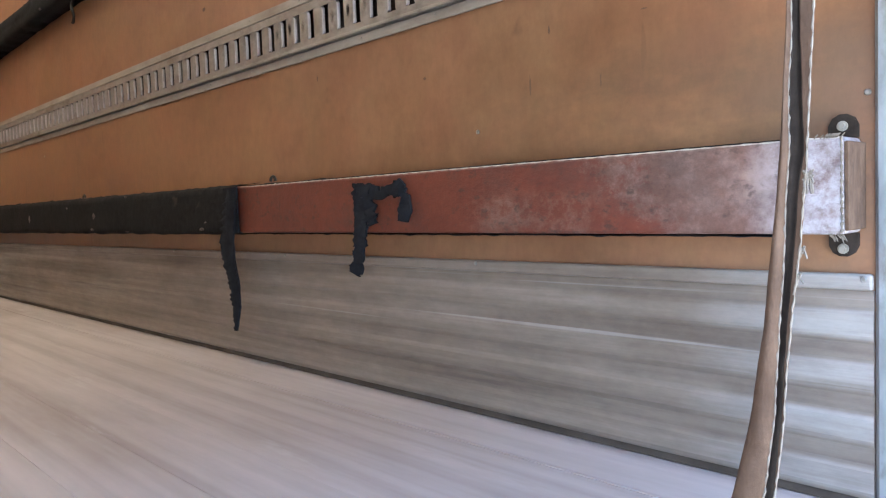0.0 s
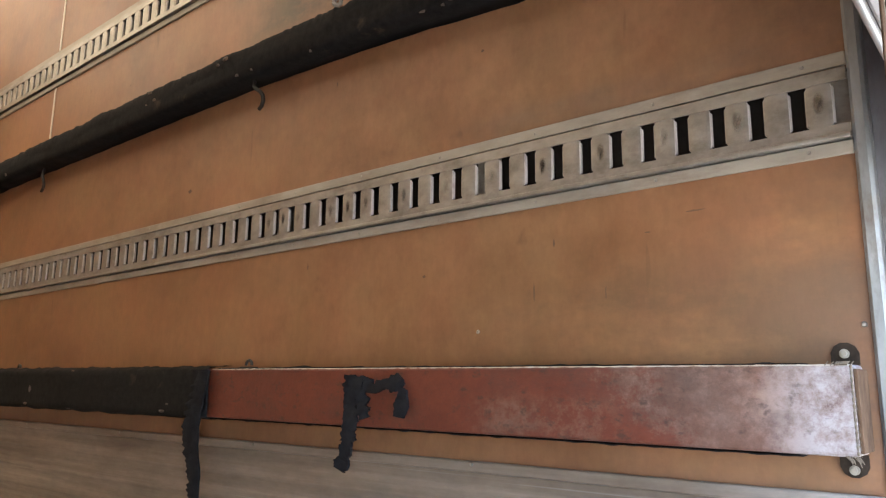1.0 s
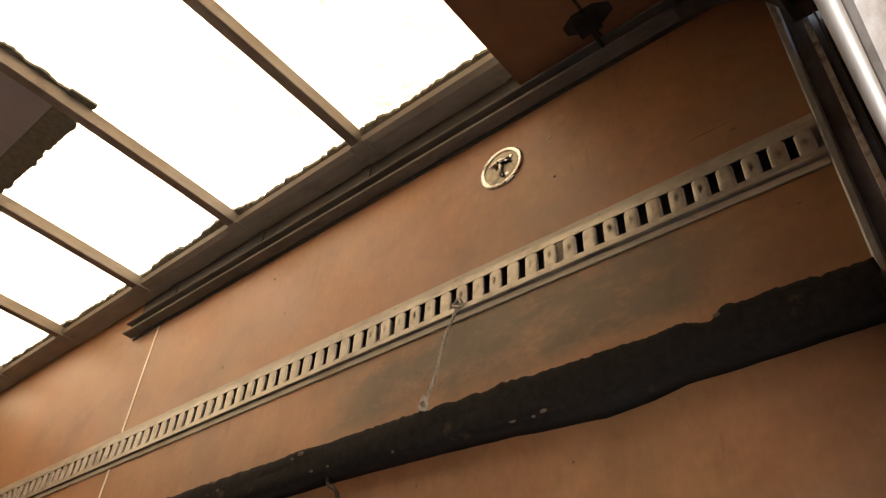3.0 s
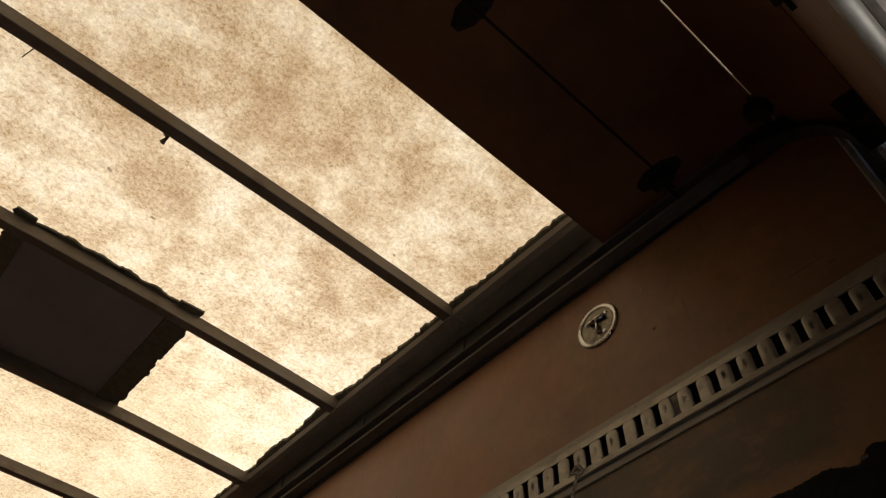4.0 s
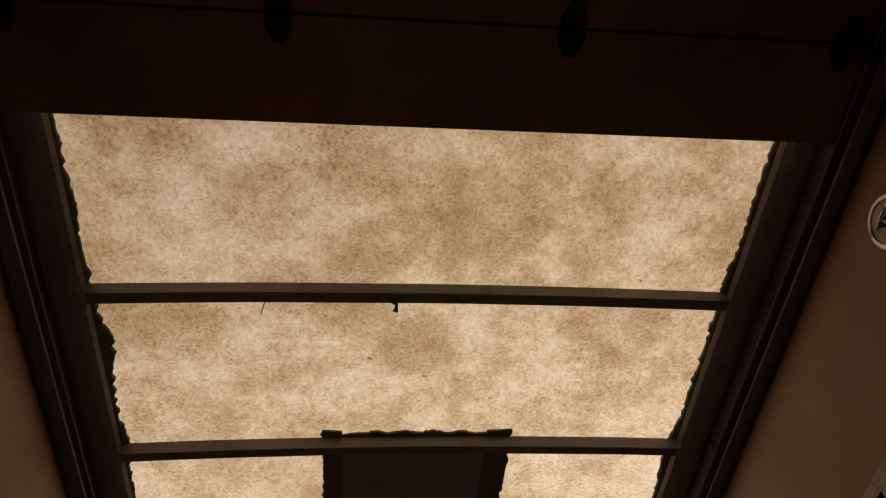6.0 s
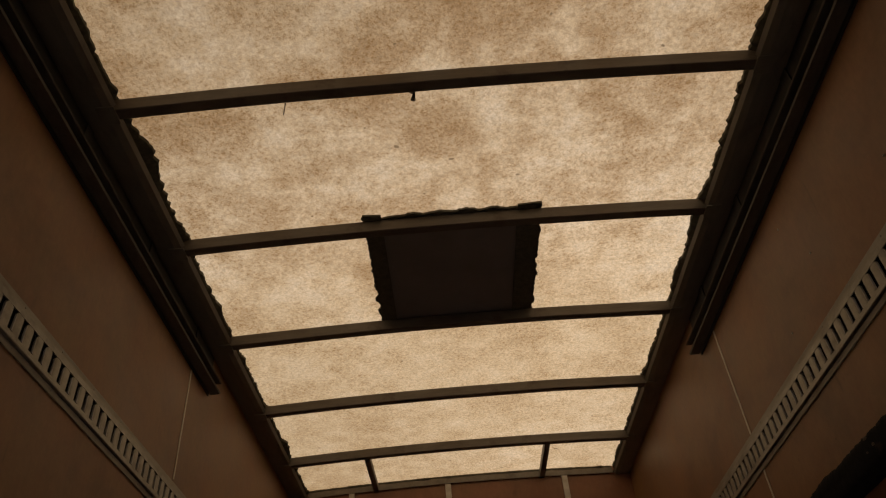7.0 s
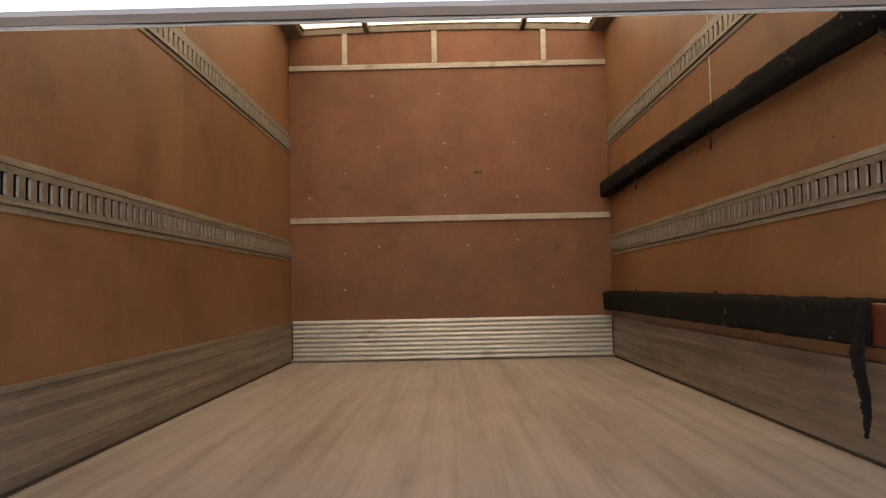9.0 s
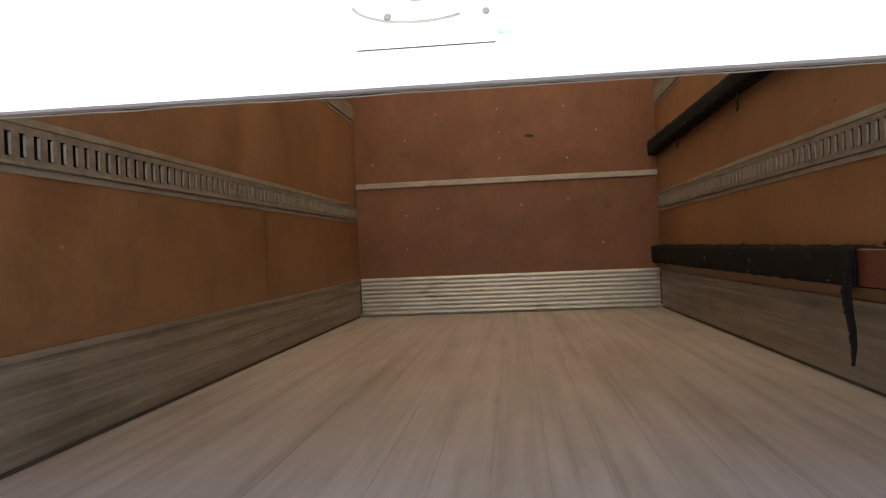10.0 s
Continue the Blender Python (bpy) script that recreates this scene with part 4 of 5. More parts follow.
bm = bmesh.new()
slab(bm, 220, 8, rubber, (0, 0.0028, 0.0004))
part("seal", bm, RUBBER, bar, "wavy grey rubber seal", True)
# Lip paler than the rubber above: the light it catches put into its colour.
bm = bmesh.new()
tube(bm, [Vector(rubber(k / 300, 1.0)) + Vector((0, 0.0005, -0.0004)) for k in range(301)], 0.0009, 6)
part("seal_lip", bm, LIT_LIP, bar, "lip of the seal, its caught light put into a paler colour", True)
bm = bmesh.new()
box(bm, -1.05, 1.05, -0.1030, -0.0902, DOOR_Z + 0.0062, DOOR_Z + 0.052, 0.002)
part("cover", bm, SKIN_OUT, bar, "white painted cover strip")
bm = bmesh.new()
slab(bm, 60, 3, lambda u, v: (-1.05 + 2.10 * u, -0.1028 + 0.0125 * v, DOOR_Z + 0.0036 + 0.0008 * rnd(u * 30, v, 4)), (0, 0, 0.0028))
part("bottom_plate", bm, HEM, bar, "dull brown-grey metal under the door's lower edge")
bm = bmesh.new()
box(bm, -0.080, 0.060, -0.1065, -0.0812, DOOR_Z + 0.0525, DOOR_Z + 0.150, 0.001)
box(bm, -0.080, 0.060, -0.1063, -0.1034, DOOR_Z + 0.0445, DOOR_Z + 0.0535)
latch = part("latch_plate", bm, SKIN_OUT, door, "white latch plate")
for x, z in ((-0.048, 0.0755), (0.050, 0.0745), (-0.046, 0.132), (0.045, 0.132)):
    bm = bmesh.new()
    cyl(bm, (x, -0.1078, DOOR_Z + z), (0, -1, 0), 0.004, 0.003, 8, 0.7)
    part("rivet", bm, TRIM, latch)
bm = bmesh.new()
tube(bm, [(-0.018 + 0.066 * math.sin(radians(d)), -0.1068, DOOR_Z + 0.090 - 0.0215 * math.cos(radians(d))) for d in range(-80, 48, 8)], 0.0014, 8)
box(bm, -0.026, -0.004, -0.1170, -0.1063, DOOR_Z + 0.088, DOOR_Z + 0.118, 0.004)
part("latch_handle", bm, TRIM, latch, "metal latch handle with a curved finger cup", True)
# Dark strip added as the shadow line below the plate's edge.
bm = bmesh.new()
box(bm, -0.081, 0.058, -0.1056, -0.1034, DOOR_Z + 0.0436, DOOR_Z + 0.0443)
part("gasket", bm, STEEL, latch, "thin dark strip standing in for the shadow under the plate")

# pull strap, folded lengthwise, hanging from the door's lower edge
strap = thing("pull_strap", (0.56, -0.08, 0.0), "dirty brown canvas pull strap with frayed pale edges, hanging", "pull strap")


STRAP_Z = (0.0, 0.19, 0.234, 0.282, 0.309, 0.348, 0.368, 0.441, 0.62)
FOLD, FREE, SLIT, FAR = ((0.012, -0.042, -0.052, -0.059, -0.062, -0.066, -0.068, -0.072, -0.075),
                         (-0.024, -0.058, -0.064, -0.067, -0.069, -0.071, -0.072, -0.074, -0.078),
                         (-0.030, -0.0615, -0.0665, -0.0695, -0.073, -0.0755, -0.0785, -0.077, -0.083),
                         (-0.031, -0.063, -0.068, -0.0715, -0.0755, -0.079, -0.080, -0.084, -0.094))


def strap_edge(knots_y, z, seed):
    return float(np.interp(z, STRAP_Z, knots_y)) + 0.0007 * rnd(z * 34, seed, 1) + 0.0003 * rnd(z * 110, seed, 4)


def near_half(u, v):
    z = 0.612 - 0.606 * v
    a, b = strap_edge(FOLD, z, 1), strap_edge(FREE, z, 2)
    return (0.560 - 0.003 * math.sin(u * math.pi), a + (b - a) * u, z)


def far_half(u, v, inner=False):
    z = 0.612 - 0.606 * v
    a, b, c, d = (strap_edge(k, z, i + 1) for i, k in enumerate((FOLD, FREE, SLIT, FAR)))
    yy = a + (c - a) * u if inner else c + (d - c) * u
    return (0.5625 + (0.004 * math.sin(u * math.pi) if inner else -0.0008 * u), yy, z)


# The middle piece is near-black to give the shadow inside the fold.
for nm, f, mt, lab in (("near_half", near_half, CANVAS, ""), ("inner_lining", lambda u, v: far_half(u, v, True), CANVAS_IN, "inside of the fold, its shadow put into a dark colour"), ("far_half", far_half, CANVAS, "")):
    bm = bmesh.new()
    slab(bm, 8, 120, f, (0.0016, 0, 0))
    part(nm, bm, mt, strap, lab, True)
for f, seed in ((near_half, 9), (far_half, 8)):
    bm = bmesh.new()
    tube(bm, [Vector(f(1.0, k / 200)) + Vector((0.0006 * rnd(k * 0.9, seed, 1), 0.0006 * rnd(k * 0.7, seed, 5), 0)) for k in range(201)], 0.00045, 5, 0.7)
    part("frayed_edge", bm, FRAY, strap, "pale frayed edge")
for zc, n in ((0.355, 26), (0.318, 9), (0.305, 8)):
    bm = bmesh.new()
    c = Vector(far_half(1.0, (0.612 - zc) / 0.606))
    for k in range(n):
        a = k * 0.7
        tube(bm, [c, c + Vector((0.001, -0.0008 - 0.0012 * math.cos(a), 0.003 * math.sin(a * 1.3))), c + Vector((0, -0.0012 - 0.0026 * math.cos(a + 0.4), -0.002 + 0.006 * math.sin(a * 1.7)))], 0.0005, 4)
    part("fray_tuft", bm, FRAY, strap, "pale tuft of loose threads")


# ---- lower bumper beam on the side wall ----
def lo(y):
    return 0.304 + 0.0025 * y


def hi(y):
    return 0.405 + 0.0040 * y


beam = thing("bumper_beam", (1.03, 0.0, 0.3), "worn red wooden bumper beam, mostly wrapped in torn black carpet", "bumper beam")
bm = bmesh.new()
y0, y1 = 0.042, LEN - 0.03
vs = [bm.verts.new(c) for c in ((1.0, y0, lo(y0)), (1.0595, y0, lo(y0)), (1.0595, y1, lo(y1)), (1.0, y1, lo(y1)), (1.0, y0, hi(y0)), (1.0595, y0, hi(y0)), (1.0595, y1, hi(y1)), (1.0, y1, hi(y1)))]
fs = [bm.faces.new([vs[i] for i in q]) for q in ((3, 2, 1, 0), (4, 5, 6, 7), (0, 1, 5, 4), (1, 2, 6, 5), (2, 3, 7, 6), (3, 0, 4, 7))]
bmesh.ops.bevel(bm, geom=list(bm.edges), offset=0.004, segments=2, profile=0.5, affect="EDGES")
part("timber", bm, RED, beam, "rubbed red-painted timber")


def wrapped(y0, y1, lo_f, hi_f, seed, lap, sag, torn):
    """Carpet round three sides of a beam, ragged where it was torn, lapping on to the wall."""
    def f(u, v):
        y = y0 + (y1 - y0) * u
        rag = lap * (0.35 + 0.65 * abs(rnd(y * 9, seed, 1))) + 0.006 * rnd(y * 40, seed, 2)
        under = sag * max(0, rnd(y * 1.7, seed, 3)) + 0.004 * rnd(y * 13, seed, 4)
        bulge = 0.004 * rnd(y * 6, v * 4, seed) + 0.0009 * rnd(y * 24, v * 9, seed)
        x0, z0 = 0.996 + bulge, lo_f(y) - 0.004 - under
        z1 = hi_f(y) + 0.003 + torn * (0.007 * rnd(y * 8, seed, 6) + 0.006 * rnd(y * 26, seed, 7) + 0.004 * rnd(y * 75, seed, 9) + 0.003 * rnd(y * 190, seed, 5))
        path = [(1.058, z1 + rag), (1.052, z1 + 0.6 * rag + 0.001), (1.040, z1 + 0.002), (1.008, z1 + 0.001), (x0, z1 - 0.006), (x0 - 0.001, z1 - 0.03),
                (x0, 0.5 * (z0 + z1)), (x0, z0 + 0.03), (x0 + 0.002, z0 + 0.006), (1.012, z0 - 0.001), (1.058, z0 + 0.3 * under)]
        p = v * (len(path) - 1)
        i = min(int(p), len(path) - 2)
        t = p - i
        return (path[i][0] * (1 - t) + path[i + 1][0] * t, y, path[i][1] * (1 - t) + path[i + 1][1] * t)
    return f


bm = bmesh.new()
slab(bm, 260, 21, wrapped(1.292, LEN - 0.02, lo, hi, 3, 0.010, 0.006, 0.45), (-0.003, 0, 0))
part("carpet", bm, CARPET, beam, "torn black carpet wrapping", True)
bm = bmesh.new()
for z, d in ((0.3035, -1), (0.406, 1)):   # rounded ears above and below the timber
    ear = [(0.044, z), (0.074, z), (0.074, z + d * 0.014), (0.070, z + d * 0.022), (0.063, z + d * 0.026), (0.055, z + d * 0.026), (0.048, z + d * 0.022), (0.044, z + d * 0.014)]
    prism(bm, ear, "x", 1.0545, 1.0592)
bracket = part("bracket", bm, CANVAS_IN, beam, "dark steel end bracket")
for z in (0.286, 0.419):
    bm = bmesh.new()
    cyl(bm, (1.051, 0.059, z), (-1, 0, 0), 0.0040, 0.004, 6, 0.9)
    cyl(bm, (1.053, 0.059, z), (-1, 0, 0), 0.0056, 0.002, 14)
    part("bolt", bm, TRIM, bracket, "pale bolt head")
bm = bmesh.new()
tube(bm, [(0.9995 + 0.0005 * rnd(k, 1, 1), 0.0430 + 0.0006 * rnd(k * 0.8, 2, 1), 0.306 + 0.098 * k / 40) for k in range(41)], 0.0012, 5, 0.5)
for k in range(9):
    z = 0.308 + 0.094 * abs(rnd(k * 1.7, 4, 4)) * 1.6
    tube(bm, [(0.9995, 0.043, z), (0.998, 0.041 - 0.002 * abs(rnd(k, 3, 1)), z + 0.002), (0.9975, 0.0395, z - 0.003)], 0.0004, 4)
part("worn_edge", bm, FRAY, beam, "pale splintered edge at the cut end")
bm = bmesh.new()
tube(bm, [(1.0015 + 0.0006 * rnd(k, 1, 7), 0.043 + 1.24 * k / 160, hi(0.043 + 1.24 * k / 160) - 0.0012 + 0.0008 * rnd(k * 0.6, 2, 9)) for k in range(161)], 0.0011, 5, 0.5)
part("rubbed_arris", bm, STRIP, beam, "paint rubbed pale along the upper edge")
bm = bmesh.new()
box(bm, 1.003, 1.0585, 0.0375, 0.0418, 0.308, 0.400, 0.001)
part("end_grain", bm, CANVAS, beam, "grey-brown sawn end of the timber")
bm = bmesh.new()
for x, zz in ((1.0005, 0.404), (1.0005, 0.305)):
    for k in range(16):
        y = 0.042 + 0.022 * abs(rnd(k * 2.7, zz * 9, 2)) * 2
        d = 0.004 + 0.007 * abs(rnd(k, zz * 5, 6)) * 2
        up = 1 if zz > 0.35 else -1
        tube(bm, [(x, y, zz), (x - 0.002, y - 0.002, zz + up * 0.4 * d), (x - 0.001 + 0.003 * rnd(k, 4, 9), y - 0.004 + 0.004 * rnd(k, 3, 3), zz + up * d)], 0.0006, 4)
part("splinters", bm, FRAY, beam, "pale splintered fibres at the cut end")
for edge, nm in ((1, "upper"), (-1, "lower")):
    bm = bmesh.new()

    def tatter(u, v, edge=edge):
        y = 0.10 + 1.17 * u
        r = (0.0012 if edge > 0 else 0.0008) + 0.007 * max(0, rnd(y * 11, edge, 3) - (0.08 if edge > 0 else 0.25)) * min(1.0, y) + 0.004 * max(0, rnd(y * 37, edge, 5))
        z = hi(y) + 0.0005 + r * (1 - v) if edge > 0 else lo(y) - 0.0008 - r * (1 - v)
        return (1.0575 - 0.050 * v if edge > 0 else 1.004 + 0.030 * v, y, z)
    slab(bm, 160, 4, tatter, (-0.0015, 0, 0.001 * edge))
    part("carpet_remnant", bm, RAG, beam, "ragged black remnant of carpet along the edge")
# strip of carpet hanging at the torn end
bm = bmesh.new()


def knots(v, values):
    p = v * (len(values) - 1)
    i = min(int(p), len(values) - 2)
    return values[i] * (1 - p + i) + values[i + 1] * (p - i)


def tail(u, v):
    w = knots(v, (0.042, 0.054, 0.058, 0.056, 0.044, 0.034, 0.010)) + (0.05 * rnd(v * 34, 3, 2) if u > 0.5 else 0.006 * rnd(v * 20, 1, 2))
    y = knots(v, (1.288, 1.305, 1.318, 1.318, 1.301, 1.301, 1.308)) + w * (u - 0.5)
    return (0.986 - 0.003 * math.sin(v * 5) - 0.003 * math.sin(u * 3), y, 0.405 - 0.32 * v)


slab(bm, 6, 60, tail, (-0.004, 0, 0))
part("hanging_strip", bm, RAG, beam, "black carpet strip hanging loose")
bm = bmesh.new()
slab(bm, 4, 12, lambda u, v: (0.992 - 0.003 * u, 1.280 + 0.055 * u * (1 - 0.5 * v) + 0.003 * rnd(v * 9, u, 1), 0.408 - 0.10 * v), (-0.004, 0, 0))
part("torn_flap", bm, RAG, beam, "torn carpet flap")
# rag caught on the painted part: a loop and a hanging tail
bm = bmesh.new()


def band(pts, w, seed):
    def f(u, v):
        p = v * (len(pts) - 1)
        i = min(int(p), len(pts) - 2)
        t = p - i
        y, z = (pts[i][k] * (1 - t) + pts[i + 1][k] * t for k in (0, 1))
        dy, dz = pts[i + 1][0] - pts[i][0], pts[i + 1][1] - pts[i][1]
        l = math.hypot(dy, dz)
        ww = w * (0.78 + 0.45 * rnd(v * 7, seed, 1) + 0.45 * rnd(v * 31, seed + 4 * round(u), 2)) * (u - 0.5)
        return (0.992 - 0.006 * abs(math.sin(v * 5 + seed)) - 0.003 * u, y - dz / l * ww, z + dy / l * ww)
    return f


slab(bm, 5, 70, band([(0.826, 0.394), (0.832, 0.35), (0.826, 0.318), (0.830, 0.28), (0.842, 0.255), (0.851, 0.233)], 0.036, 2), (-0.005, 0, 0))
slab(bm, 5, 60, band([(0.83, 0.386), (0.80, 0.382), (0.775, 0.371), (0.745, 0.380), (0.715, 0.382), (0.706, 0.365), (0.712, 0.326)], 0.026, 5), (-0.005, 0, 0))
slab(bm, 5, 30, band([(0.812, 0.386), (0.80, 0.35), (0.792, 0.322)], 0.03, 7), (-0.005, 0, 0))
rag = thing("torn_rag", (0.99, 0.78, 0.3), "torn black felt rag stuck to the red beam", "rag")
part("cloth", bm, RAG, rag)


def eye_loop(y, z):
    t = thing("eye_bolt", (1.03, y, z), "small dark eye bolt on top of the bumper beam", "eye bolt", "eye bolts on the beams")
    bm = bmesh.new()
    tube(bm, [(1.035, y + 0.010 * math.cos(a), z + 0.006 + 0.011 * math.sin(a)) for a in [math.pi * k / 7 for k in range(8)]], 0.0032, 6)
    box(bm, 1.022, 1.048, y - 0.016, y + 0.016, z - 0.001, z + 0.003, 0.001)
    part("ring", bm, STEEL, t)


for y in (1.20, 2.41, 3.64):
    eye_loop(y, hi(y) + 0.002)


# ---- upper bumper beam, wrapped in carpet ----
def lo2(y):
    return float(np.interp(y, (0.0, 0.36, 0.43, 0.52, 0.62, 0.72, 0.95, 1.24, 2.1, 2.7, 4.3), (1.058, 1.055, 1.043, 1.037, 1.044, 1.053, 1.066, 1.075, 1.078, 1.076, 1.052)))


def hi2(y):
    return float(np.interp(y, (0.0, 0.11, 0.25, 0.282, 0.34, 0.65, 1.04, 1.7, 2.3, 4.3), (1.125, 1.132, 1.136, 1.115, 1.128, 1.133, 1.141, 1.148, 1.148, 1.142)))


upper = thing("bumper_beam", (1.03, 0.0, 1.01), "timber bumper beam wrapped in torn black carpet, high on the wall", "bumper beam")
bm = bmesh.new()
box(bm, 1.002, 1.0595, 0.05, LEN - 0.03, 1.085, 1.112, 0.004)
part("timber", bm, RED, upper)
bm = bmesh.new()
slab(bm, 900, 17, wrapped(0.022, LEN - 0.02, lo2, hi2, 8, 0.012, 0.004, 0.85), (-0.003, 0, 0))
part("carpet", bm, CARPET, upper, "torn black carpet wrapping", True)


def hook(y):
    t = thing("hook", (1.0, y, 1.0), "dark bent steel hook under the upper bumper beam", "hook", "hooks under the beam")
    bm = bmesh.new()
    tube(bm, [(1.026, y + 0.070, 1.072), (1.016, y + 0.056, 1.050), (1.008, y + 0.036, 1.036), (1.002, y + 0.014, 1.024), (1.0, y, 1.010), (1.0, y - 0.004, 0.996), (1.0, y + 0.001, 0.984), (1.0, y + 0.010, 0.979)], 0.0046, 8)
    part("bar", bm, IRON, t, "", True)


for y in (1.160, 2.297, 3.43):
    hook(y)

def torn_bits(parent, spots):
    """Small torn places where the pale backing of the carpet shows."""
    for i, (y, z, w, h) in enumerate(spots):
        bm = bmesh.new()
        n = 11
        ring = [bm.verts.new((0.9895, y + w * (0.7 + 0.5 * rnd(i, k, 1)) * math.cos(2 * math.pi * k / n), z + h * (0.7 + 0.5 * rnd(i, k, 4)) * math.sin(2 * math.pi * k / n))) for k in range(n)]
        top = bm.verts.new((0.9865, y, z))
        back = bm.verts.new((0.9955, y, z))
        for k in range(n):
            bm.faces.new((ring[k], ring[(k + 1) % n], top))
            bm.faces.new((ring[(k + 1) % n], ring[k], back))
        part("torn_bit", bm, TORN, parent, "pale torn backing of the carpet")


torn_bits(upper, ((1.30, 1.133, 0.016, 0.008), (1.33, 1.126, 0.008, 0.005), (1.645, 1.138, 0.014, 0.007), (0.265, 1.118, 0.010, 0.006), (0.61, 1.045, 0.012, 0.006), (0.632, 1.040, 0.006, 0.004), (0.68, 1.043, 0.012, 0.003), (0.99, 1.060, 0.004, 0.005), (1.195, 1.077, 0.006, 0.004), (1.25, 1.078, 0.009, 0.005), (1.62, 1.112, 0.010, 0.006),
                  (1.66, 1.107, 0.006, 0.004), (2.6, 1.085, 0.008, 0.008), (3.2, 1.08, 0.012, 0.006)))
torn_bits(beam, ((1.46, 0.316, 0.018, 0.005), (1.44, 0.332, 0.007, 0.003), (1.93, 0.41, 0.010, 0.004), (2.2, 0.36, 0.006, 0.016), (2.22, 0.318, 0.018, 0.006), (2.9, 0.36, 0.008, 0.02), (2.45, 0.39, 0.012, 0.006)))


# rope from the upper rail down to the beam
rope = thing("rope", (1.03, 0.89, 1.15), "short grey rope tied to the upper cargo rail", "rope")
bm = bmesh.new()
for ph in (0, math.pi):
    tube(bm, [(1.044 - 0.052 * (k / 60) + 0.0022 * math.cos(k * 0.9 + ph), 0.873 + 0.036 * (k / 60) + 0.006 * math.sin(k / 11) + 0.0022 * math.sin(k * 0.9 + ph), 1.415 - 0.258 * k / 60) for k in range(61)], 0.0024, 6)
part("strand", bm, ROPE, rope)
bm = bmesh.new()
tube(bm, [(1.042 + 0.004 * math.sin(a * 2), 0.872 + 0.012 * math.cos(a), 1.424 + 0.010 * math.sin(a)) for a in [k * 0.5 for k in range(14)]], 0.0045, 6)
part("upper_knot", bm, ROPE, rope)
bm = bmesh.new()
tube(bm, [(0.990 + 0.004 * math.sin(a * 2), 0.911 + 0.008 * math.cos(a), 1.150 + 0.014 * math.sin(a)) for a in [k * 0.5 for k in range(14)]], 0.0048, 6)
part("lower_knot", bm, ROPE, rope)

# round recessed lamp on the side wall
lamp = thing("round_lamp", (HW, 0.751, 1.824), "round recessed wall lamp with a chromed ring, unlit", "wall lamp")
bm = bmesh.new()
R, seg = 0.066, 40
prof = [(0.0, -0.013), (0.004, -0.011), (0.006, -0.004), (0.004, 0.002), (0.0, 0.003)]
rings = [[bm.verts.new((HW - 0.0008 - d, 0.751 + (R + r) * math.cos(2 * math.pi * k / seg), 1.824 + (R + r) * math.sin(2 * math.pi * k / seg))) for d, r in prof] for k in range(seg)]
for k in range(seg):
    for i in range(len(prof)):
        a, b = rings[k], rings[(k + 1) % seg]
        bm.faces.new((a[i], a[(i + 1) % len(prof)], b[(i + 1) % len(prof)], b[i]))
part("ring", bm, CHROME, lamp, "chromed ring", True)
bm = bmesh.new()
cyl(bm, (HW - 0.0018, 0.751, 1.824), (-1, 0, 0), 0.0535, 0.002, 36)
part("dish", bm, DISH, lamp, "tarnished reflector dish inside the ring")
bm = bmesh.new()
tube(bm, [(HW - 0.008, 0.751 - 0.03, 1.824 + 0.012), (HW - 0.010, 0.751 - 0.005, 1.824 + 0.016), (HW - 0.010, 0.751 + 0.022, 1.824 + 0.012)], 0.007, 8)
tube(bm, [(HW - 0.008, 0.751, 1.824 + 0.012), (HW - 0.008, 0.747, 1.824 - 0.034)], 0.006, 8)
part("bulb_holder", bm, CHROME, lamp, "pale bulb and metal holder", True)
for a in (0.6, 2.5, 4.2):
    bm = bmesh.new()
    cyl(bm, (HW - 0.004, 0.751 + 0.040 * math.cos(a), 1.824 + 0.040 * math.sin(a)), (-1, 0, 0), 0.007, 0.004, 10, 0.7)
    part("stud", bm, CHROME, lamp, "bright clip stud")

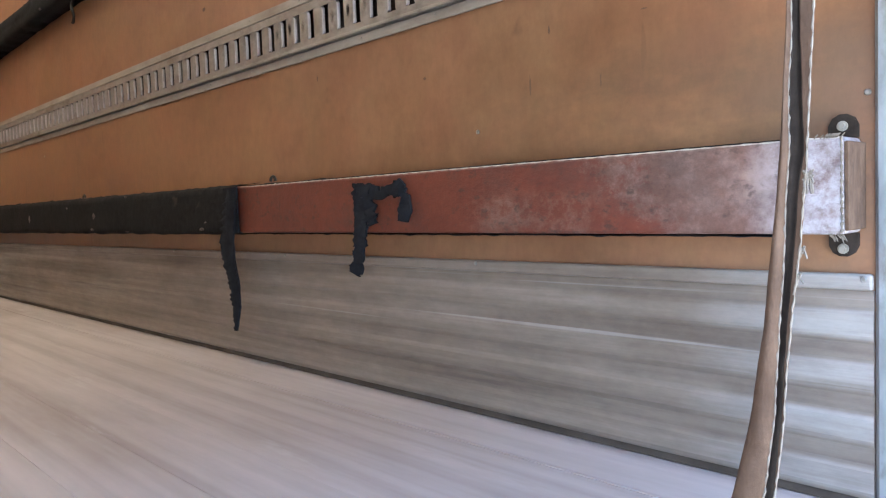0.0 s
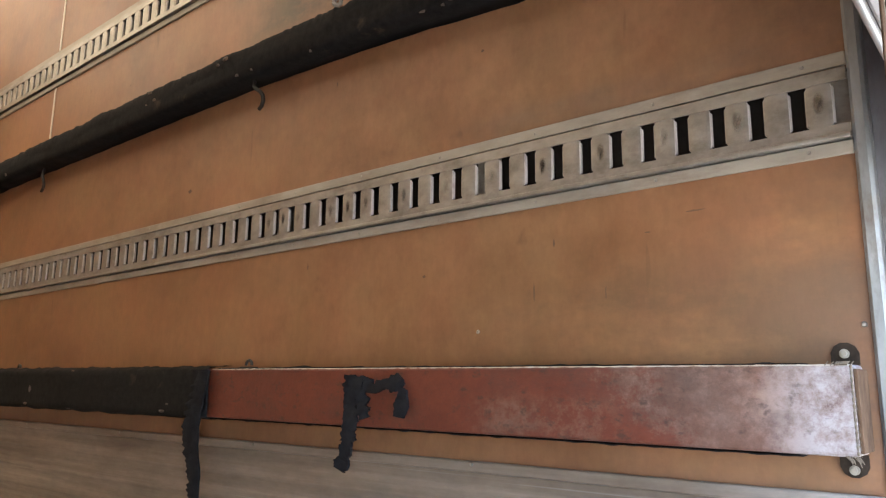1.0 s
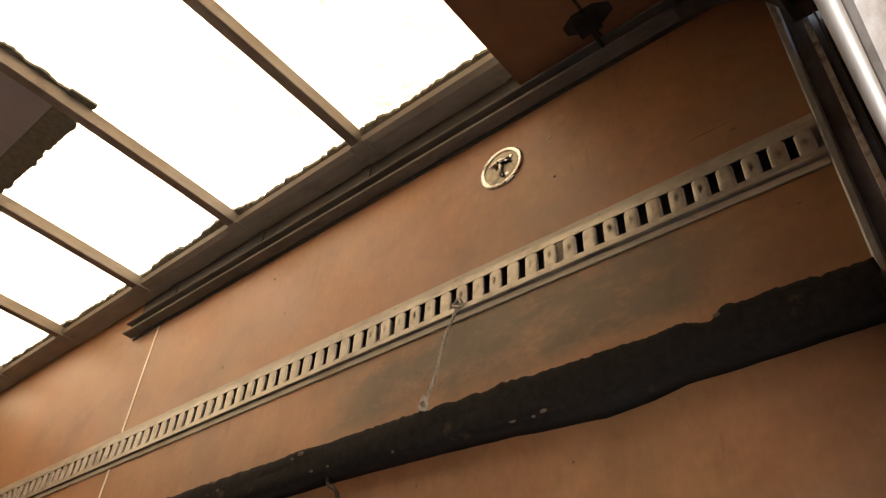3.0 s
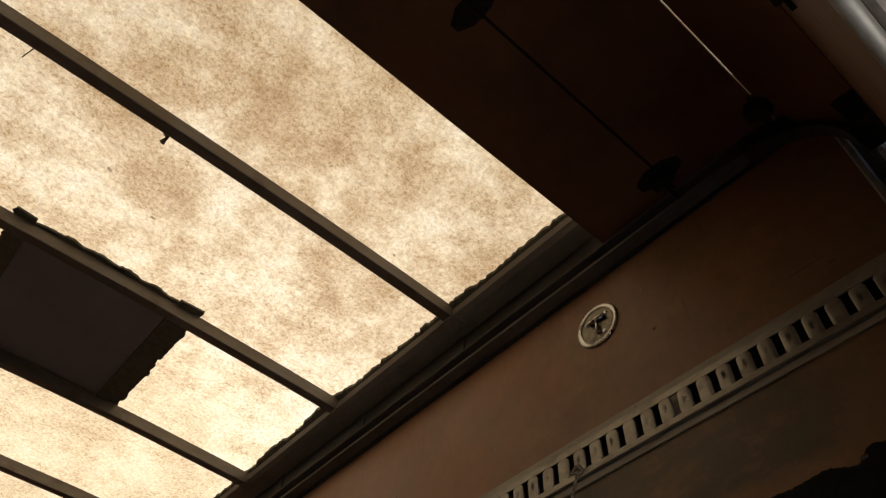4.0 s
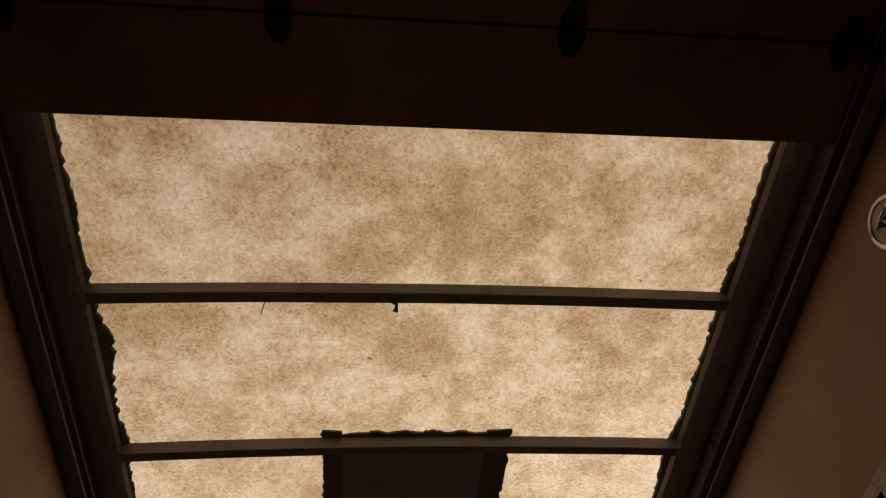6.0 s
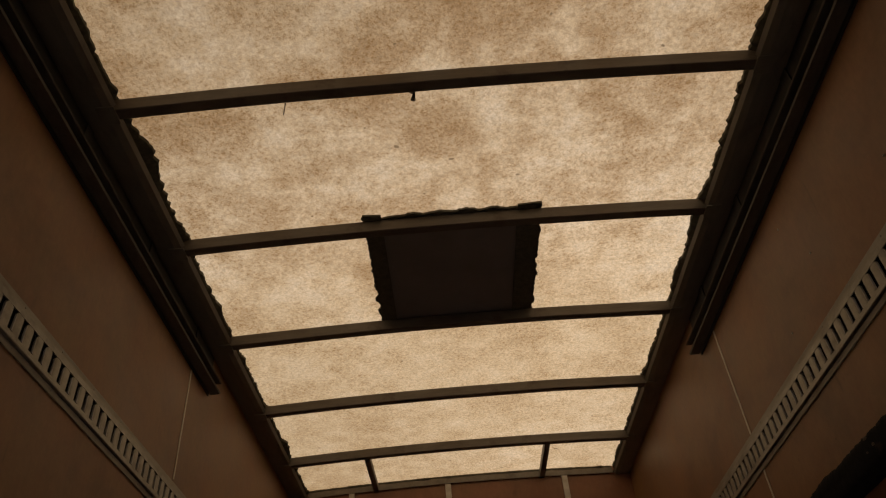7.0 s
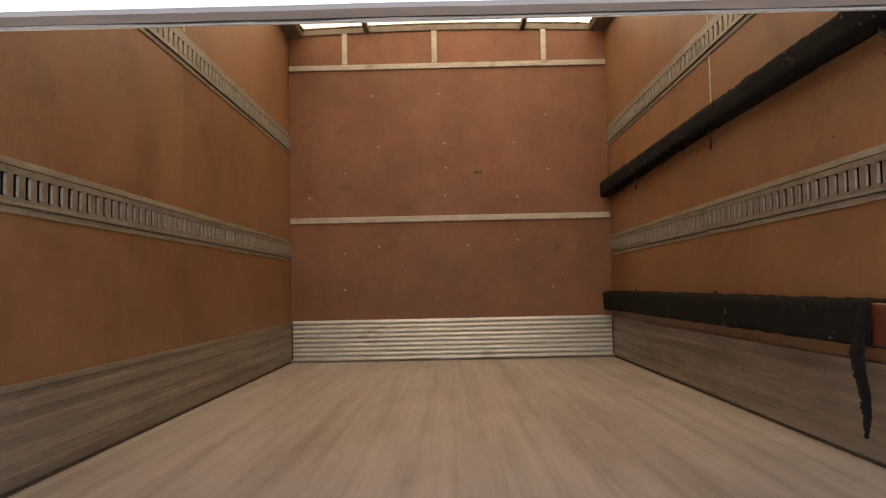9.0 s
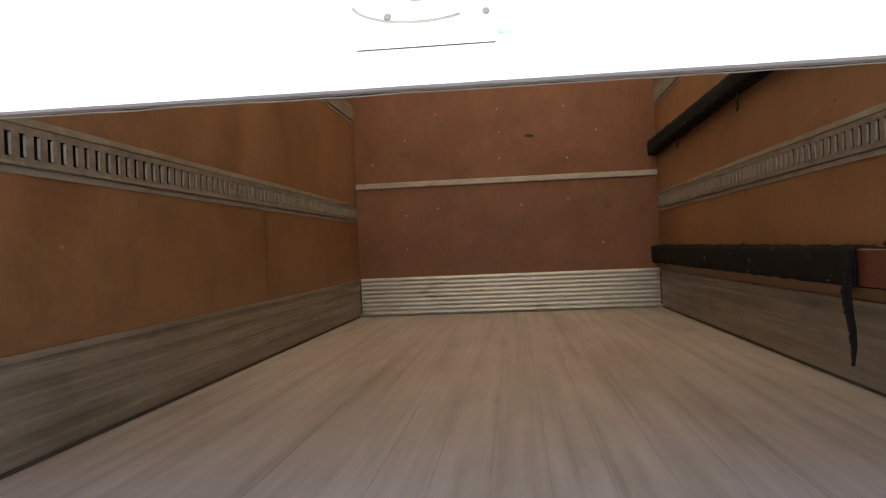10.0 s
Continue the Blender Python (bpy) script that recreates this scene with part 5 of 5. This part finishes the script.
# short dark scrapes in the plywood
for i, (y, z, w, h) in enumerate(((0.494, 0.525, 0.0025, 0.022), (0.369, 0.515, 0.002, 0.016), (0.727, 0.571, 0.006, 0.004), (1.528, 0.862, 0.012, 0.008), (0.30, 0.598, 0.007, 0.0015), (0.456, 0.60, 0.003, 0.009), (0.98, 1.007, 0.0025, 0.008),
                                  (0.596, 0.968, 0.005, 0.004), (0.22, 1.60, 0.07, 0.003), (0.17, 1.575, 0.012, 0.005), (0.10, 1.33, 0.008, 0.005), (1.05, 0.62, 0.003, 0.010), (1.9, 1.25, 0.006, 0.004), (0.23, 0.62, 0.02, 0.002))):
    bm = bmesh.new()
    n = 13
    tilt = 0.5 * rnd(i, 3, 3)
    ring = []
    for k in range(n):
        r = 0.65 + 0.6 * rnd(i * 3, k * 0.9, 1)
        dy, dz = w * r * math.cos(2 * math.pi * k / n), h * r * math.sin(2 * math.pi * k / n)
        ring.append(bm.verts.new((HW - 0.0004, y + dy + tilt * dz, z + dz)))
    bm.faces.new(ring)
    part("scrape", bm, MARK, wall_right, "dark scrape in the varnish")

# loose screws and studs in the side wall
bm = bmesh.new()
cyl(bm, (0, 0, 0), (-1, 0, 0), 0.0038, 0.0026, 10, 0.6)
me = mesh_of("screw", bm, RAIL)
repeat("screw", me, [Matrix.Translation((HW - 0.002, y, z)) for y, z in
                     ((0.605, 0.467), (0.036, 0.453), (0.593, 1.697), (0.598, 1.84), (1.15, 1.64), (1.60, 1.70), (1.88, 1.60), (0.06, 0.95), (2.9, 0.6), (3.5, 1.3), (1.7, 1.88))], wall_right)
repeat("screw", me, [Matrix.Translation((HW - 0.011, y, 0.254)) for y in (0.038, 0.611, 1.19, 1.76, 2.34, 2.91, 3.49, 4.06)], kick_r)
repeat("screw", me, [Matrix.Translation((-HW + 0.002, y, z)) @ Matrix.Rotation(math.pi, 4, "Z") for y, z in ((1.25, 1.16), (1.3, 1.30), (2.4, 0.6), (3.1, 1.2), (0.9, 0.5))], wall_left)

# ---- floor planks, laid lengthwise ----
n = 18
w = 2.118 / n
bm = bmesh.new()
box(bm, -w / 2 + 0.00012, w / 2 - 0.00012, 0, LEN + 0.15, -0.03, 0, 0.0005)
long_plank = mesh_of("plank", bm, FLOOR)
for k in range(n):
    x = -1.059 + w * (k + 0.5)
    ob = new("plank", long_plank)
    ob.parent = floor
    ob.location = (x, -0.13, 0.0016 * rnd(k * 1.37, 0.3, 1) - 0.0014)
